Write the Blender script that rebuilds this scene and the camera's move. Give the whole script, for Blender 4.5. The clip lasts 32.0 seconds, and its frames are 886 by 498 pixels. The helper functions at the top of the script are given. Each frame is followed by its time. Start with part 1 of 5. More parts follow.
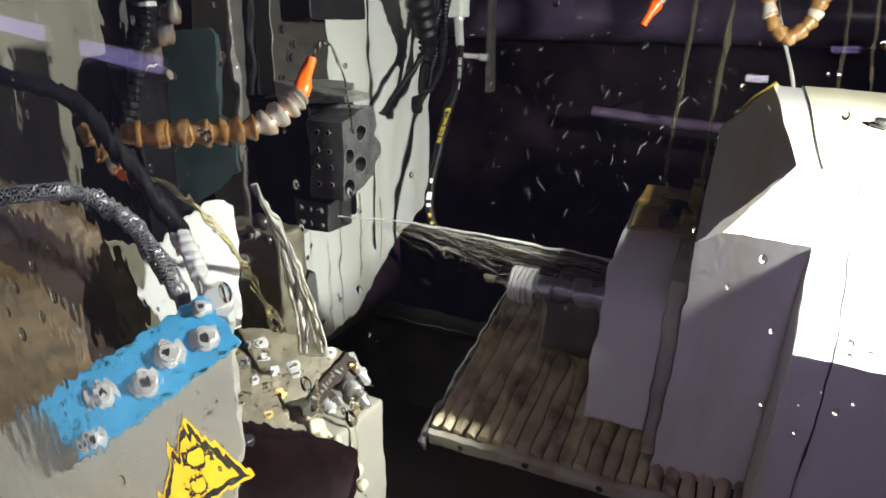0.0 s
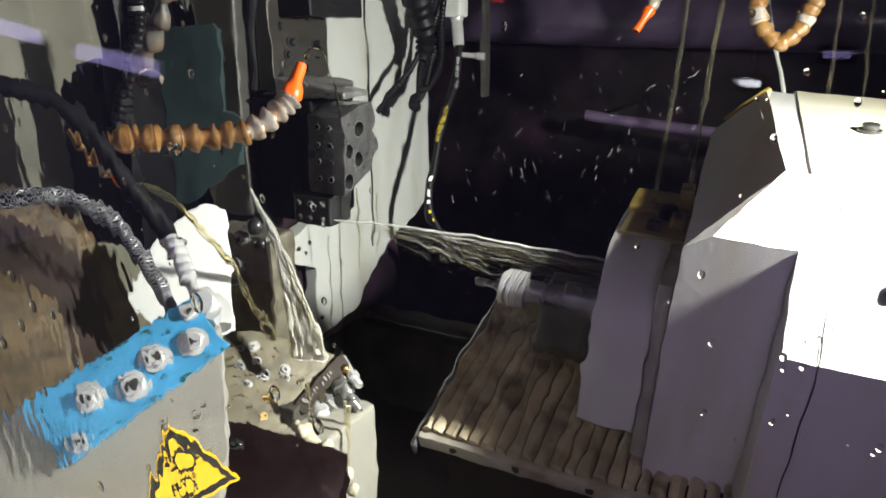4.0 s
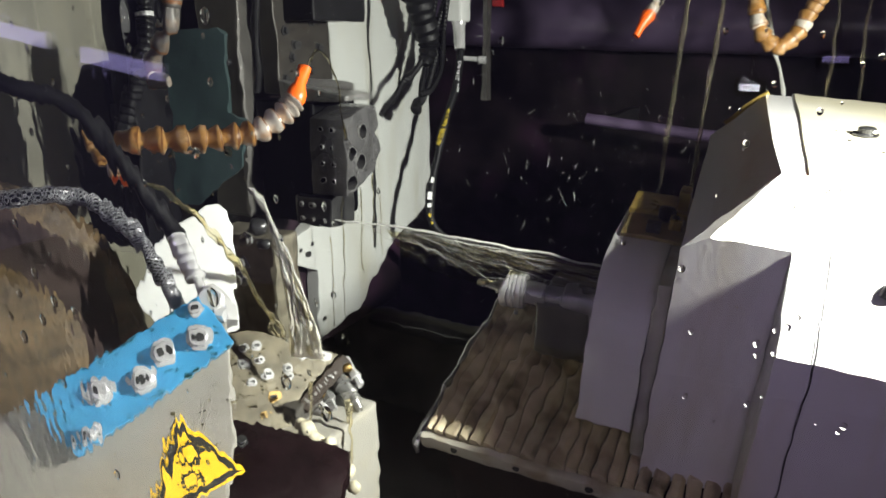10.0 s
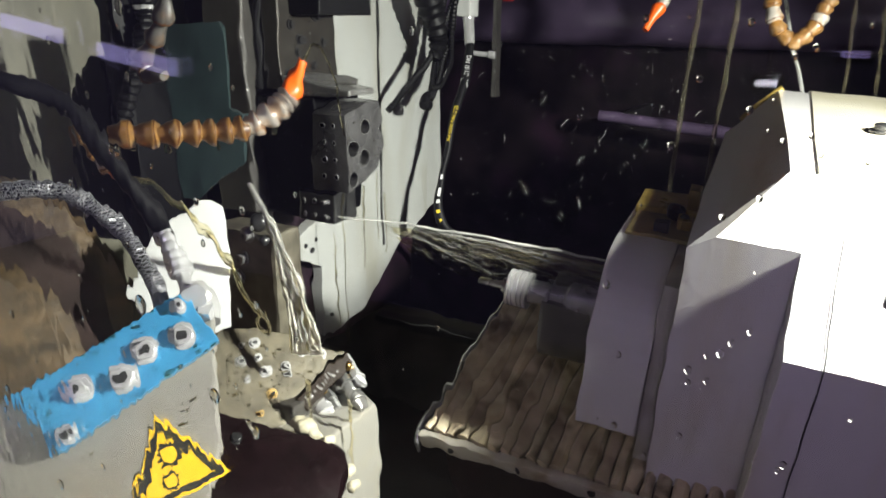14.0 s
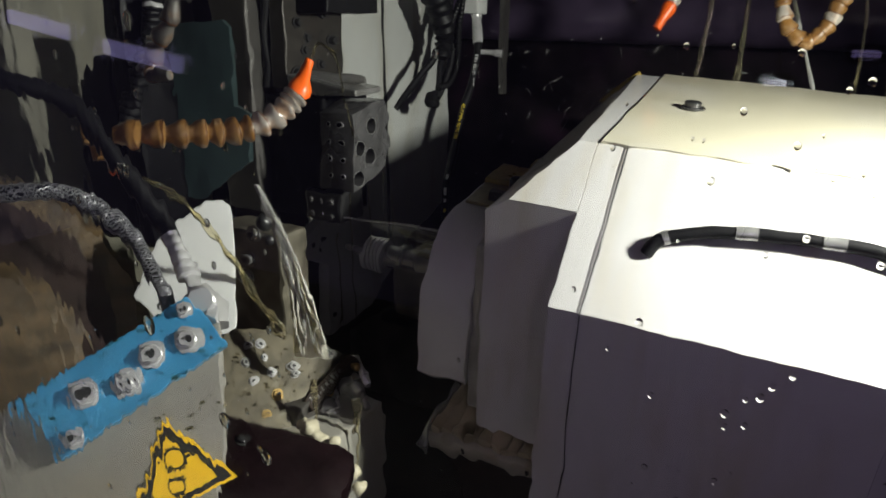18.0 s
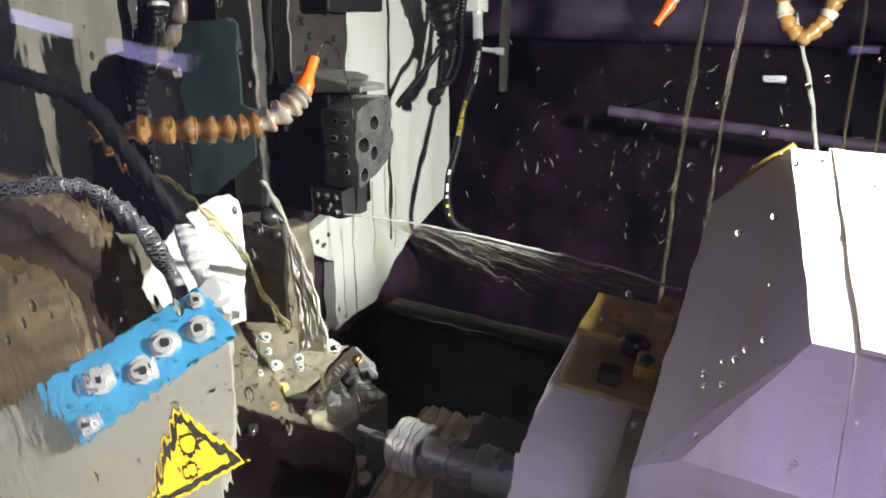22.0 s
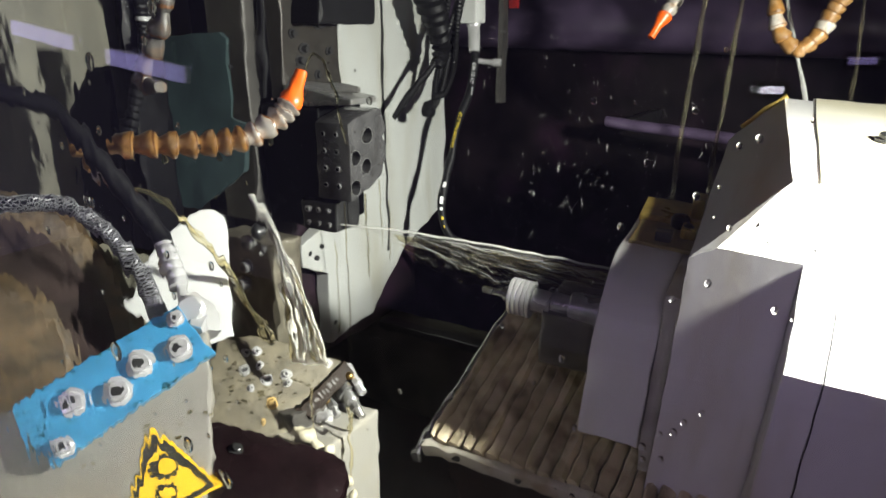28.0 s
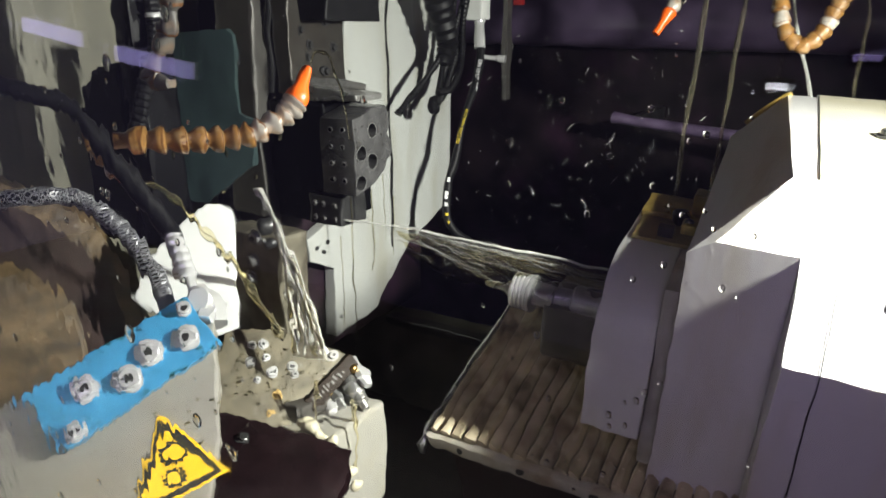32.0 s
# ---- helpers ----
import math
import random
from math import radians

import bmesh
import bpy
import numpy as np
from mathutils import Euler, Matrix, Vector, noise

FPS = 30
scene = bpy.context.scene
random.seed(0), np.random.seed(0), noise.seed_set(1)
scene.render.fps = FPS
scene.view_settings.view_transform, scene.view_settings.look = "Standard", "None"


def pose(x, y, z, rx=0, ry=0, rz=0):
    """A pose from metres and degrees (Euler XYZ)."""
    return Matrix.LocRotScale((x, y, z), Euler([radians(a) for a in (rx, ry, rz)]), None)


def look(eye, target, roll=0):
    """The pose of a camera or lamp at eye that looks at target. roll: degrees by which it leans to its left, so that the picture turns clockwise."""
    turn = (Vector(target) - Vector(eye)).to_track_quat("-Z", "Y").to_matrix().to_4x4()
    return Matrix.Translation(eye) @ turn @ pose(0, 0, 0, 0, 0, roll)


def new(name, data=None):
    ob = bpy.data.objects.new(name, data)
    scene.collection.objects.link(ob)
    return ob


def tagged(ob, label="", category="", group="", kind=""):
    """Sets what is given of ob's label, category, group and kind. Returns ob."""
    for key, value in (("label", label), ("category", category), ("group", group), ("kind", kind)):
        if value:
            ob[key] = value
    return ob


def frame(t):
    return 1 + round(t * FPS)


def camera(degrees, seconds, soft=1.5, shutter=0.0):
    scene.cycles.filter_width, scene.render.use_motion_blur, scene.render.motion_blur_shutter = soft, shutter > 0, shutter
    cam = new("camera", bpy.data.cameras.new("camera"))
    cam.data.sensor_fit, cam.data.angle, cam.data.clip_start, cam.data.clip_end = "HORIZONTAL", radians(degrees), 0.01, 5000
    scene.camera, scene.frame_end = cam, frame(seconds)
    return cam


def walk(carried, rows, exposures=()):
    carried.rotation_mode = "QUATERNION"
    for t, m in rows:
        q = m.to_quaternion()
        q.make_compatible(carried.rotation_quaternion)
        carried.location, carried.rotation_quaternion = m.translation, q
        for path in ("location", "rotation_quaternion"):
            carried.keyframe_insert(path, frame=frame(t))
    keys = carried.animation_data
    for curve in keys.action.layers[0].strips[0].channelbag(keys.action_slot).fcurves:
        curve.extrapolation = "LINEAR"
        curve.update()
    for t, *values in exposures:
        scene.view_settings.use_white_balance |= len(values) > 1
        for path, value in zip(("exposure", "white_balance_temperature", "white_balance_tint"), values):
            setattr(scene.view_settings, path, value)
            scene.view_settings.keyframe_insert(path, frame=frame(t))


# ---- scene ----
cam = camera(66, 32.0, soft=1.6)


def gaze(x, y, z, yaw, pitch, roll):
    """A camera pose: yaw from +y towards -x, pitch above the horizon, roll, in degrees."""
    return pose(x, y, z, 90 + pitch, 0, yaw) @ pose(0, 0, 0, 0, 0, roll)


PATH = [
    (0, (-0.0112, -0.0009, 1.4995, 28.333, -18.440, -0.034)),
    (1, (-0.0032, -0.0003, 1.5057, 28.267, -18.593, 0.305)),
    (2, (-0.0009, 0.0005, 1.5056, 28.514, -18.492, 0.374)),
    (3, (-0.0001, 0.0039, 1.5066, 28.530, -18.661, 0.242)),
    (3.5, (-0.0003, 0.0025, 1.5023, 28.362, -18.407, 0.141)),
    (5.5, (0.0000, -0.0034, 1.5013, 27.993, -17.972, -0.019)),
    (6, (-0.0000, -0.0001, 1.5000, 28.000, -18.000, -0.000)),
    (7, (-0.0018, 0.0001, 1.4985, 28.016, -18.017, 0.050)),
    (8, (0.0002, -0.0022, 1.5008, 28.088, -17.953, 0.093)),
    (9, (0.0029, -0.0057, 1.5015, 28.176, -17.947, 0.102)),
    (10, (0.0058, -0.0114, 1.5015, 28.294, -17.827, 0.155)),
    (11, (0.0081, -0.0099, 1.5021, 28.450, -17.639, 0.152)),
    (12, (0.0113, -0.0006, 1.4985, 28.612, -17.748, 0.057)),
    (12.5, (0.0181, 0.0084, 1.5000, 28.796, -18.062, 0.084)),
    (13, (0.0175, 0.0110, 1.4992, 28.958, -18.242, 0.037)),
    (14, (0.0204, 0.0141, 1.4983, 29.910, -18.124, 0.131)),
    (14.5, (0.0204, 0.0135, 1.4979, 30.307, -18.109, 0.143)),
    (16.5, (0.0143, 0.0225, 1.5036, 30.873, -18.849, 0.321)),
    (17, (0.0149, 0.0233, 1.5034, 30.852, -18.745, 0.394)),
    (18, (0.0127, 0.0195, 1.5017, 30.305, -18.402, 0.253)),
    (19, (0.0137, 0.0200, 1.4989, 30.327, -18.249, 0.023)),
    (20, (0.0163, 0.0166, 1.4990, 30.342, -18.087, 0.084)),
    (21, (0.0181, 0.0125, 1.4995, 30.261, -18.149, 0.115)),
    (22, (0.0194, 0.0039, 1.5014, 30.434, -18.572, 0.044)),
    (23, (0.0202, -0.0006, 1.4995, 30.022, -18.447, 0.137)),
    (24, (0.0186, 0.0067, 1.5007, 29.994, -18.131, 0.060)),
    (25, (0.0178, 0.0191, 1.4989, 30.199, -17.893, 0.084)),
    (25.5, (0.0197, 0.0202, 1.4974, 30.446, -17.675, 0.064)),
    (27.5, (0.0234, 0.0246, 1.5049, 30.689, -17.802, -0.022)),
    (28, (0.0277, 0.0237, 1.5058, 30.698, -17.823, -0.059)),
    (28.5, (0.0251, 0.0203, 1.5095, 30.478, -18.054, -0.046)),
    (29, (0.0256, 0.0176, 1.5101, 30.412, -18.149, -0.087)),
    (30, (0.0325, 0.0100, 1.5004, 30.532, -17.947, -0.098)),
    (31, (0.0388, 0.0112, 1.5023, 30.720, -18.048, -0.207)),
    (32, (0.0390, 0.0141, 1.5059, 31.305, -18.079, -0.059)),
]
walk(cam, [(t, gaze(*p)) for t, p in PATH], [(0, 0.1), (14.6, 0.1), (16.0, -1.0), (18.2, -1.0), (19.0, -0.25), (19.7, 0.1), (20.8, 0.1), (21.8, 0.45), (22.6, 0.45), (24.2, 0.28), (25.4, 0.1), (32, 0.1)])

# ---- world and light ----
world = bpy.data.worlds.new("workshop")
scene.world = world
world.use_nodes = True
world.node_tree.nodes["Background"].inputs[0].default_value = (0.50, 0.42, 0.80, 1)
world.node_tree.nodes["Background"].inputs[1].default_value = 0.07


def area_lamp(name, m, power, sx, sy, colour):
    data = bpy.data.lights.new(name, "AREA")
    data.shape, data.size, data.size_y = "RECTANGLE", sx, sy
    data.energy, data.color = power, colour
    ob = new(name, data)
    ob.matrix_world = m
    return ob


LAMP_AT = (0.443, 0.838, 1.59)
LAMP_TO = (-0.33, 0.87, 0.84)
area_lamp("roof_light", look(LAMP_AT, LAMP_TO), 37, 0.045, 0.09, (1.0, 0.975, 0.925)).data.spread = radians(142)
# unseen violet fill lamp just inside the pane, standing in for workshop light
area_lamp("window_fill", look((0.11, 0.195, 1.34), (-0.08, 0.80, 1.06)), 0.40, 0.06, 0.34, (0.74, 0.56, 1.0))
area_lamp("workshop_light", look((-0.1, -1.2, 2.7), (0.0, 0.80, 1.10)), 3.5, 1.0, 0.25, (0.66, 0.46, 1.0))


# ---- materials ----
def material(name, colour, rough=0.5, metal=0.0, vary=0.15, scale=30.0, bump=0.1, bscale=200.0, coat=0.0, stain=None, amount=0.4, sscale=8.0, spec=0.5, wet=0.12, stretch=None):
    """A surface with grain and larger blotches; stain is a second colour laid on in patches."""
    mat = bpy.data.materials.new(name)
    mat.use_nodes = True
    nt = mat.node_tree
    bs = nt.nodes["Principled BSDF"]
    co = nt.nodes.new("ShaderNodeTexCoord")
    n1 = nt.nodes.new("ShaderNodeTexNoise")
    n1.inputs["Scale"].default_value, n1.inputs["Detail"].default_value = scale, 6
    n2 = nt.nodes.new("ShaderNodeTexNoise")
    n2.inputs["Scale"].default_value, n2.inputs["Detail"].default_value = bscale, 3
    n3 = nt.nodes.new("ShaderNodeTexNoise")
    n3.inputs["Scale"].default_value, n3.inputs["Detail"].default_value = sscale, 5
    drawn = co.outputs["Object"]
    if stretch:
        mp = nt.nodes.new("ShaderNodeMapping")
        mp.inputs["Scale"].default_value = stretch
        nt.links.new(drawn, mp.inputs["Vector"])
        drawn = mp.outputs["Vector"]
    for n, way in ((n1, drawn), (n2, co.outputs["Object"]), (n3, drawn)):
        nt.links.new(way, n.inputs["Vector"])
    ramp = nt.nodes.new("ShaderNodeValToRGB")
    ramp.color_ramp.elements[0].position, ramp.color_ramp.elements[1].position = 0.3, 0.7
    dark = [c * (1 - vary) for c in colour]
    lite = [min(1, c * (1 + vary)) for c in colour]
    ramp.color_ramp.elements[0].color = (*dark, 1)
    ramp.color_ramp.elements[1].color = (*lite, 1)
    nt.links.new(n1.outputs["Fac"], ramp.inputs["Fac"])
    mix = nt.nodes.new("ShaderNodeMix")
    mix.data_type = "RGBA"
    r2 = nt.nodes.new("ShaderNodeValToRGB")
    r2.color_ramp.elements[0].position, r2.color_ramp.elements[1].position = 0.5, 0.75
    r2.color_ramp.elements[1].color = (amount, amount, amount, 1)
    nt.links.new(n3.outputs["Fac"], r2.inputs["Fac"])
    nt.links.new(r2.outputs["Color"], mix.inputs[0])
    nt.links.new(ramp.outputs["Color"], mix.inputs[6])
    mix.inputs[7].default_value = (*(stain or dark), 1)
    nt.links.new(mix.outputs[2], bs.inputs["Base Color"])
    rr = nt.nodes.new("ShaderNodeMapRange")
    rr.inputs["To Min"].default_value, rr.inputs["To Max"].default_value = max(0.02, rough - 0.12), min(1, rough + 0.12)
    nt.links.new(n3.outputs["Fac"], rr.inputs["Value"])
    nt.links.new(rr.outputs["Result"], bs.inputs["Roughness"])
    bs.inputs["Metallic"].default_value = metal
    bs.inputs["Specular IOR Level"].default_value = spec
    bs.inputs["Coat Weight"].default_value = coat
    bs.inputs["Coat Roughness"].default_value = 0.05
    if coat:
        n4 = nt.nodes.new("ShaderNodeTexNoise")
        n4.inputs["Scale"].default_value, n4.inputs["Detail"].default_value = 120.0, 2
        nt.links.new(co.outputs["Object"], n4.inputs["Vector"])
        cn = nt.nodes.new("ShaderNodeBump")
        cn.inputs["Strength"].default_value, cn.inputs["Distance"].default_value = wet, 0.004
        nt.links.new(n4.outputs["Fac"], cn.inputs["Height"])
        nt.links.new(cn.outputs["Normal"], bs.inputs["Coat Normal"])
    if bump:
        bn = nt.nodes.new("ShaderNodeBump")
        bn.inputs["Strength"].default_value, bn.inputs["Distance"].default_value = bump, 0.002
        nt.links.new(n2.outputs["Fac"], bn.inputs["Height"])
        nt.links.new(bn.outputs["Normal"], bs.inputs["Normal"])
    return mat


def clear(name, colour, ior, rough=0.0):
    mat = bpy.data.materials.new(name)
    mat.use_nodes = True
    nt = mat.node_tree
    nt.nodes.remove(nt.nodes["Principled BSDF"])
    g = nt.nodes.new("ShaderNodeBsdfGlass")
    g.inputs["Color"].default_value, g.inputs["IOR"].default_value, g.inputs["Roughness"].default_value = (*colour, 1), ior, rough
    nt.links.new(g.outputs[0], nt.nodes["Material Output"].inputs[0])
    return mat


def glow(name, colour, strength):
    mat = bpy.data.materials.new(name)
    mat.use_nodes = True
    nt = mat.node_tree
    nt.nodes.remove(nt.nodes["Principled BSDF"])
    e = nt.nodes.new("ShaderNodeEmission")
    e.inputs[0].default_value, e.inputs[1].default_value = (*colour, 1), strength
    nt.links.new(e.outputs[0], nt.nodes["Material Output"].inputs[0])
    return mat


PAINT = material("grey_paint", (0.62, 0.61, 0.60), 0.42, vary=0.05, bump=0.08, bscale=120, coat=0.6, wet=0.75, stain=(0.50, 0.45, 0.34), amount=0.75, sscale=5, stretch=(4.5, 0.8, 0.8))
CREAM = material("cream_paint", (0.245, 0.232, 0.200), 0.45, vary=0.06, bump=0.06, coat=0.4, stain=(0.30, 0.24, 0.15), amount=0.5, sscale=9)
WHITE = material("white_sheet", (0.62, 0.63, 0.61), 0.4, vary=0.03, bump=0.03, coat=0.3, stain=(0.50, 0.49, 0.42), amount=0.5, sscale=4)
BOXCREAM = material("pale_cream_paint", (0.29, 0.28, 0.245), 0.4, vary=0.06, bump=0.04, coat=0.4, stain=(0.30, 0.27, 0.19), amount=0.7, sscale=12, wet=0.3)
SHEET = material("grimy_white_sheet", (0.44, 0.45, 0.43), 0.4, vary=0.08, scale=14, bump=0.04, coat=0.3, stain=(0.27, 0.26, 0.20), amount=0.8, sscale=7, stretch=(2.2, 2.2, 0.5), wet=0.3)
VOID = material("dark_bore", (0.003, 0.003, 0.003), 0.9, vary=0.1, bump=0, spec=0.0)
BLOCKSTEEL = material("wet_machined_steel", (0.105, 0.103, 0.104), 0.28, metal=0.45, vary=0.3, scale=40, bump=0.15, bscale=240, stain=(0.06, 0.058, 0.055), amount=0.7, sscale=25, coat=0.35, wet=0.35, spec=0.2)
STEEL = material("ground_steel", (0.34, 0.34, 0.33), 0.28, metal=0.65, vary=0.2, scale=60, bump=0.12, bscale=300, stain=(0.24, 0.22, 0.19), amount=0.6, sscale=14, coat=0.5, wet=0.5)
BRIGHT = material("bright_steel", (0.90, 0.90, 0.89), 0.16, metal=0.6, vary=0.15, bump=0.15, bscale=160, coat=0.6, wet=0.5)
NICKEL = material("bright_nickel", (0.82, 0.82, 0.80), 0.2, metal=0.6, vary=0.1, bump=0.05, coat=0.9, wet=0.7)
DARKSTEEL = material("oiled_dark_steel", (0.055, 0.055, 0.055), 0.32, metal=0.6, vary=0.3, scale=25, bump=0.2, bscale=90, coat=0.60, wet=0.55)
CAST = material("cast_grey", (0.052, 0.049, 0.044), 0.5, metal=0.3, vary=0.25, scale=40, bump=0.3, bscale=150, coat=0.60, stain=(0.10, 0.09, 0.08), amount=0.6, wet=0.55)
NUT = material("turned_steel", (0.74, 0.74, 0.73), 0.25, metal=0.6, vary=0.15, bump=0.05, coat=0.3, wet=0.4)
# albedo cut to almost nothing so post and turret body stay dark under the lamp
VOIDBLACK = material("near_black_iron", (0.002, 0.002, 0.0024), 0.45, vary=0.6, scale=20, bump=0.3, bscale=70, coat=0.05, wet=0.6, spec=0.08)
BLACK = material("black_rubber", (0.006, 0.006, 0.0066), 0.5, vary=0.3, bump=0.2, bscale=150, spec=0.2)
# near-black base; the violet blotches paint dim workshop reflections into the colour
WALLDARK = material("dark_wall_violet_sheen", (0.0120, 0.0078, 0.0095), 0.45, vary=0.8, scale=9, bump=0.5, bscale=25, coat=0.06, stain=(0.044, 0.017, 0.040), amount=0.9, sscale=5.0, spec=0.25, wet=0.5)
GREEN = material("teal_plate", (0.036, 0.058, 0.058), 0.35, metal=0.2, vary=0.35, scale=16, bump=0.15, bscale=90, coat=0.6, stain=(0.014, 0.020, 0.024), amount=0.9, sscale=10, wet=0.9, stretch=(1.5, 1.5, 0.7))
BLUE = material("blue_anodised", (0.042, 0.25, 0.46), 0.38, vary=0.12, bump=0.1, coat=0.60, stain=(0.03, 0.16, 0.32), amount=0.5, sscale=40, wet=0.55)
BROWN = material("brown_oily_casting", (0.085, 0.056, 0.026), 0.5, metal=0.1, vary=0.7, scale=50, bump=0.8, bscale=90, coat=0.35, stain=(0.014, 0.008, 0.007), amount=1.0, sscale=24, wet=0.9)
MAROON = material("dark_maroon_cover", (0.028, 0.018, 0.016), 0.38, vary=0.5, bump=0.3, bscale=60, coat=0.16, wet=0.55, spec=0.2)
ORANGE = material("orange_plastic", (0.90, 0.13, 0.01), 0.35, vary=0.08, bump=0.02, coat=0.4)
SEGMENT = material("milky_plastic", (0.36, 0.33, 0.29), 0.35, vary=0.12, scale=50, bump=0.05, coat=0.70, stain=(0.32, 0.16, 0.05), amount=0.95, sscale=60, wet=0.55)
AMBER = material("amber_stained_plastic", (0.22, 0.11, 0.030), 0.35, vary=0.25, scale=60, bump=0.05, coat=0.70, stain=(0.36, 0.26, 0.15), amount=0.7, sscale=70, wet=0.55)
# milky plastic darkened so the short hose looks dim behind the window's reflection
DULLSEG = material("dimmed_grey_plastic", (0.085, 0.08, 0.072), 0.4, vary=0.25, scale=50, bump=0.05, coat=0.6, stain=(0.16, 0.09, 0.04), amount=0.8, sscale=60, wet=0.5)
YELLOW = material("sign_yellow", (0.90, 0.55, 0.01), 0.4, vary=0.06, bump=0.02, coat=0.4)
LIP = material("scraped_cream_paint", (0.46, 0.43, 0.36), 0.4, vary=0.12, scale=30, bump=0.1, coat=0.4, stain=(0.22, 0.15, 0.08), amount=0.9, sscale=18)
GLOSSBLACK = material("black_glossy_cover", (0.0075, 0.0035, 0.0042), 0.3, vary=0.4, bump=0.3, bscale=60, coat=0.15, wet=1.0, spec=0.2)
LATHER = material("cream_foam", (0.50, 0.46, 0.33), 0.45, vary=0.12, scale=80, bump=0.4, bscale=300, coat=0.4)
INK = material("black_ink", (0.012, 0.012, 0.012), 0.5, vary=0.2, bump=0)
PLATEDARK = material("oiled_plate", (0.05, 0.046, 0.040), 0.38, metal=0.5, vary=0.25, scale=50, bump=0.15, bscale=220, coat=0.5, stain=(0.04, 0.034, 0.028), amount=0.7, sscale=14, wet=0.5)
WORDS = material("white_print", (0.75, 0.75, 0.75), 0.5, vary=0.05, bump=0)
GOLDPRINT = material("yellow_print", (0.75, 0.55, 0.03), 0.5, vary=0.05, bump=0)
BRASS = material("brass", (0.40, 0.27, 0.10), 0.35, metal=1.0, vary=0.15, bump=0.05)
BRAID = material("braided_steel", (0.21, 0.21, 0.225), 0.35, metal=0.45, vary=0.3, scale=300, bump=0.3, bscale=500)
SLAT = material("steel_slats", (0.60, 0.51, 0.35), 0.4, metal=0.25, vary=0.3, scale=25, bump=0.2, bscale=60, coat=0.3, stain=(0.12, 0.085, 0.040), amount=0.95, sscale=20, wet=0.4)
PLATEGOLD = material("oil_yellow_metal", (0.27, 0.22, 0.10), 0.35, metal=0.15, vary=0.3, scale=30, bump=0.15, bscale=60, stain=(0.20, 0.15, 0.05), amount=0.6, sscale=20, coat=0.4)
GOLD = material("golden_oiled_metal", (0.38, 0.27, 0.07), 0.3, metal=0.35, vary=0.3, scale=30, bump=0.15, bscale=80, stain=(0.16, 0.10, 0.03), amount=0.7, sscale=20, coat=0.5, wet=0.4)
TOPCREAM = material("oil_yellowed_paint", (0.62, 0.58, 0.44), 0.4, vary=0.08, scale=14, bump=0.06, bscale=120, coat=0.4, stain=(0.66, 0.64, 0.60), amount=0.7, sscale=4)
OLIVEPAINT = material("oil_soaked_paint", (0.40, 0.39, 0.33), 0.35, vary=0.3, scale=20, bump=0.1, coat=0.5, stain=(0.13, 0.11, 0.05), amount=0.8, sscale=12, wet=0.5)
OLIVE = material("olive_oily_casting", (0.085, 0.082, 0.060), 0.4, vary=0.4, scale=14, bump=0.3, bscale=60, coat=0.4, stain=(0.014, 0.010, 0.010), amount=0.8, sscale=6, wet=0.5)
GRIME = material("grimy_beige_sheet", (0.145, 0.138, 0.105), 0.5, vary=0.3, scale=12, bump=0.3, bscale=40, coat=0.3, stain=(0.08, 0.062, 0.028), amount=0.95, sscale=6, wet=0.4, stretch=(2.0, 2.0, 0.6))
WETPLATE = material("wet_olive_steel", (0.115, 0.100, 0.066), 0.45, metal=0.15, vary=0.35, scale=45, bump=0.4, bscale=70, coat=0.5, stain=(0.034, 0.026, 0.015), amount=0.95, sscale=20, wet=0.9, spec=0.3)
COLSTEEL = material("wet_grey_olive_casting", (0.150, 0.136, 0.102), 0.4, metal=0.2, vary=0.4, scale=40, bump=0.3, bscale=60, coat=0.55, stain=(0.04, 0.03, 0.022), amount=0.9, sscale=16, wet=1.0)
RECESS = material("dark_brown_steel", (0.020, 0.012, 0.007), 0.5, vary=0.3, bump=0.2, spec=0.1)
SEAM = material("brown_seam", (0.12, 0.05, 0.015), 0.3, vary=0.3, bump=0.05, coat=0.6)
RED = material("red_plastic", (0.22, 0.01, 0.01), 0.4, vary=0.1, bump=0)
STICKER = material("sticker_film", (0.55, 0.54, 0.55), 0.35, vary=0.06, bump=0.02)
WATER = clear("coolant_water", (0.96, 0.93, 0.80), 1.33)


def coolant(name, colour, body, rough):
    """Coolant with air in it: clear water with some of a milky body."""
    mat = bpy.data.materials.new(name)
    mat.use_nodes = True
    bs = mat.node_tree.nodes["Principled BSDF"]
    bs.inputs["Base Color"].default_value = (*colour, 1)
    bs.inputs["Roughness"].default_value, bs.inputs["IOR"].default_value, bs.inputs["Transmission Weight"].default_value = rough, 1.33, 1 - body
    return mat


STREAM = coolant("aerated_coolant", (1.0, 0.99, 0.96), 0.02, 0.01)
FALL = coolant("golden_coolant", (0.99, 0.92, 0.66), 0.025, 0.01)
SPRAY = coolant("milky_coolant_spray", (0.95, 0.95, 0.90), 0.28, 0.04)
FOAM = coolant("beige_foaming_coolant", (0.92, 0.88, 0.76), 0.70, 0.02)
DROPLET = coolant("white_flying_drops", (0.70, 0.70, 0.68), 0.5, 0.1)
CONCRETE = material("oily_concrete", (0.14, 0.135, 0.13), 0.7, vary=0.2, scale=6, bump=0.2, bscale=60, stain=(0.05, 0.048, 0.045), amount=0.7, sscale=2)
# violet base colour imitates the aisle's reflection on the back fittings
VIOLET = material("violet_reflection_tone", (0.125, 0.090, 0.160), 0.35, vary=0.3, scale=12, bump=0.15, bscale=50, coat=0.4, stain=(0.070, 0.048, 0.090), amount=0.8, sscale=5)
FILM = clear("water_film", (0.97, 0.97, 0.96), 1.33)


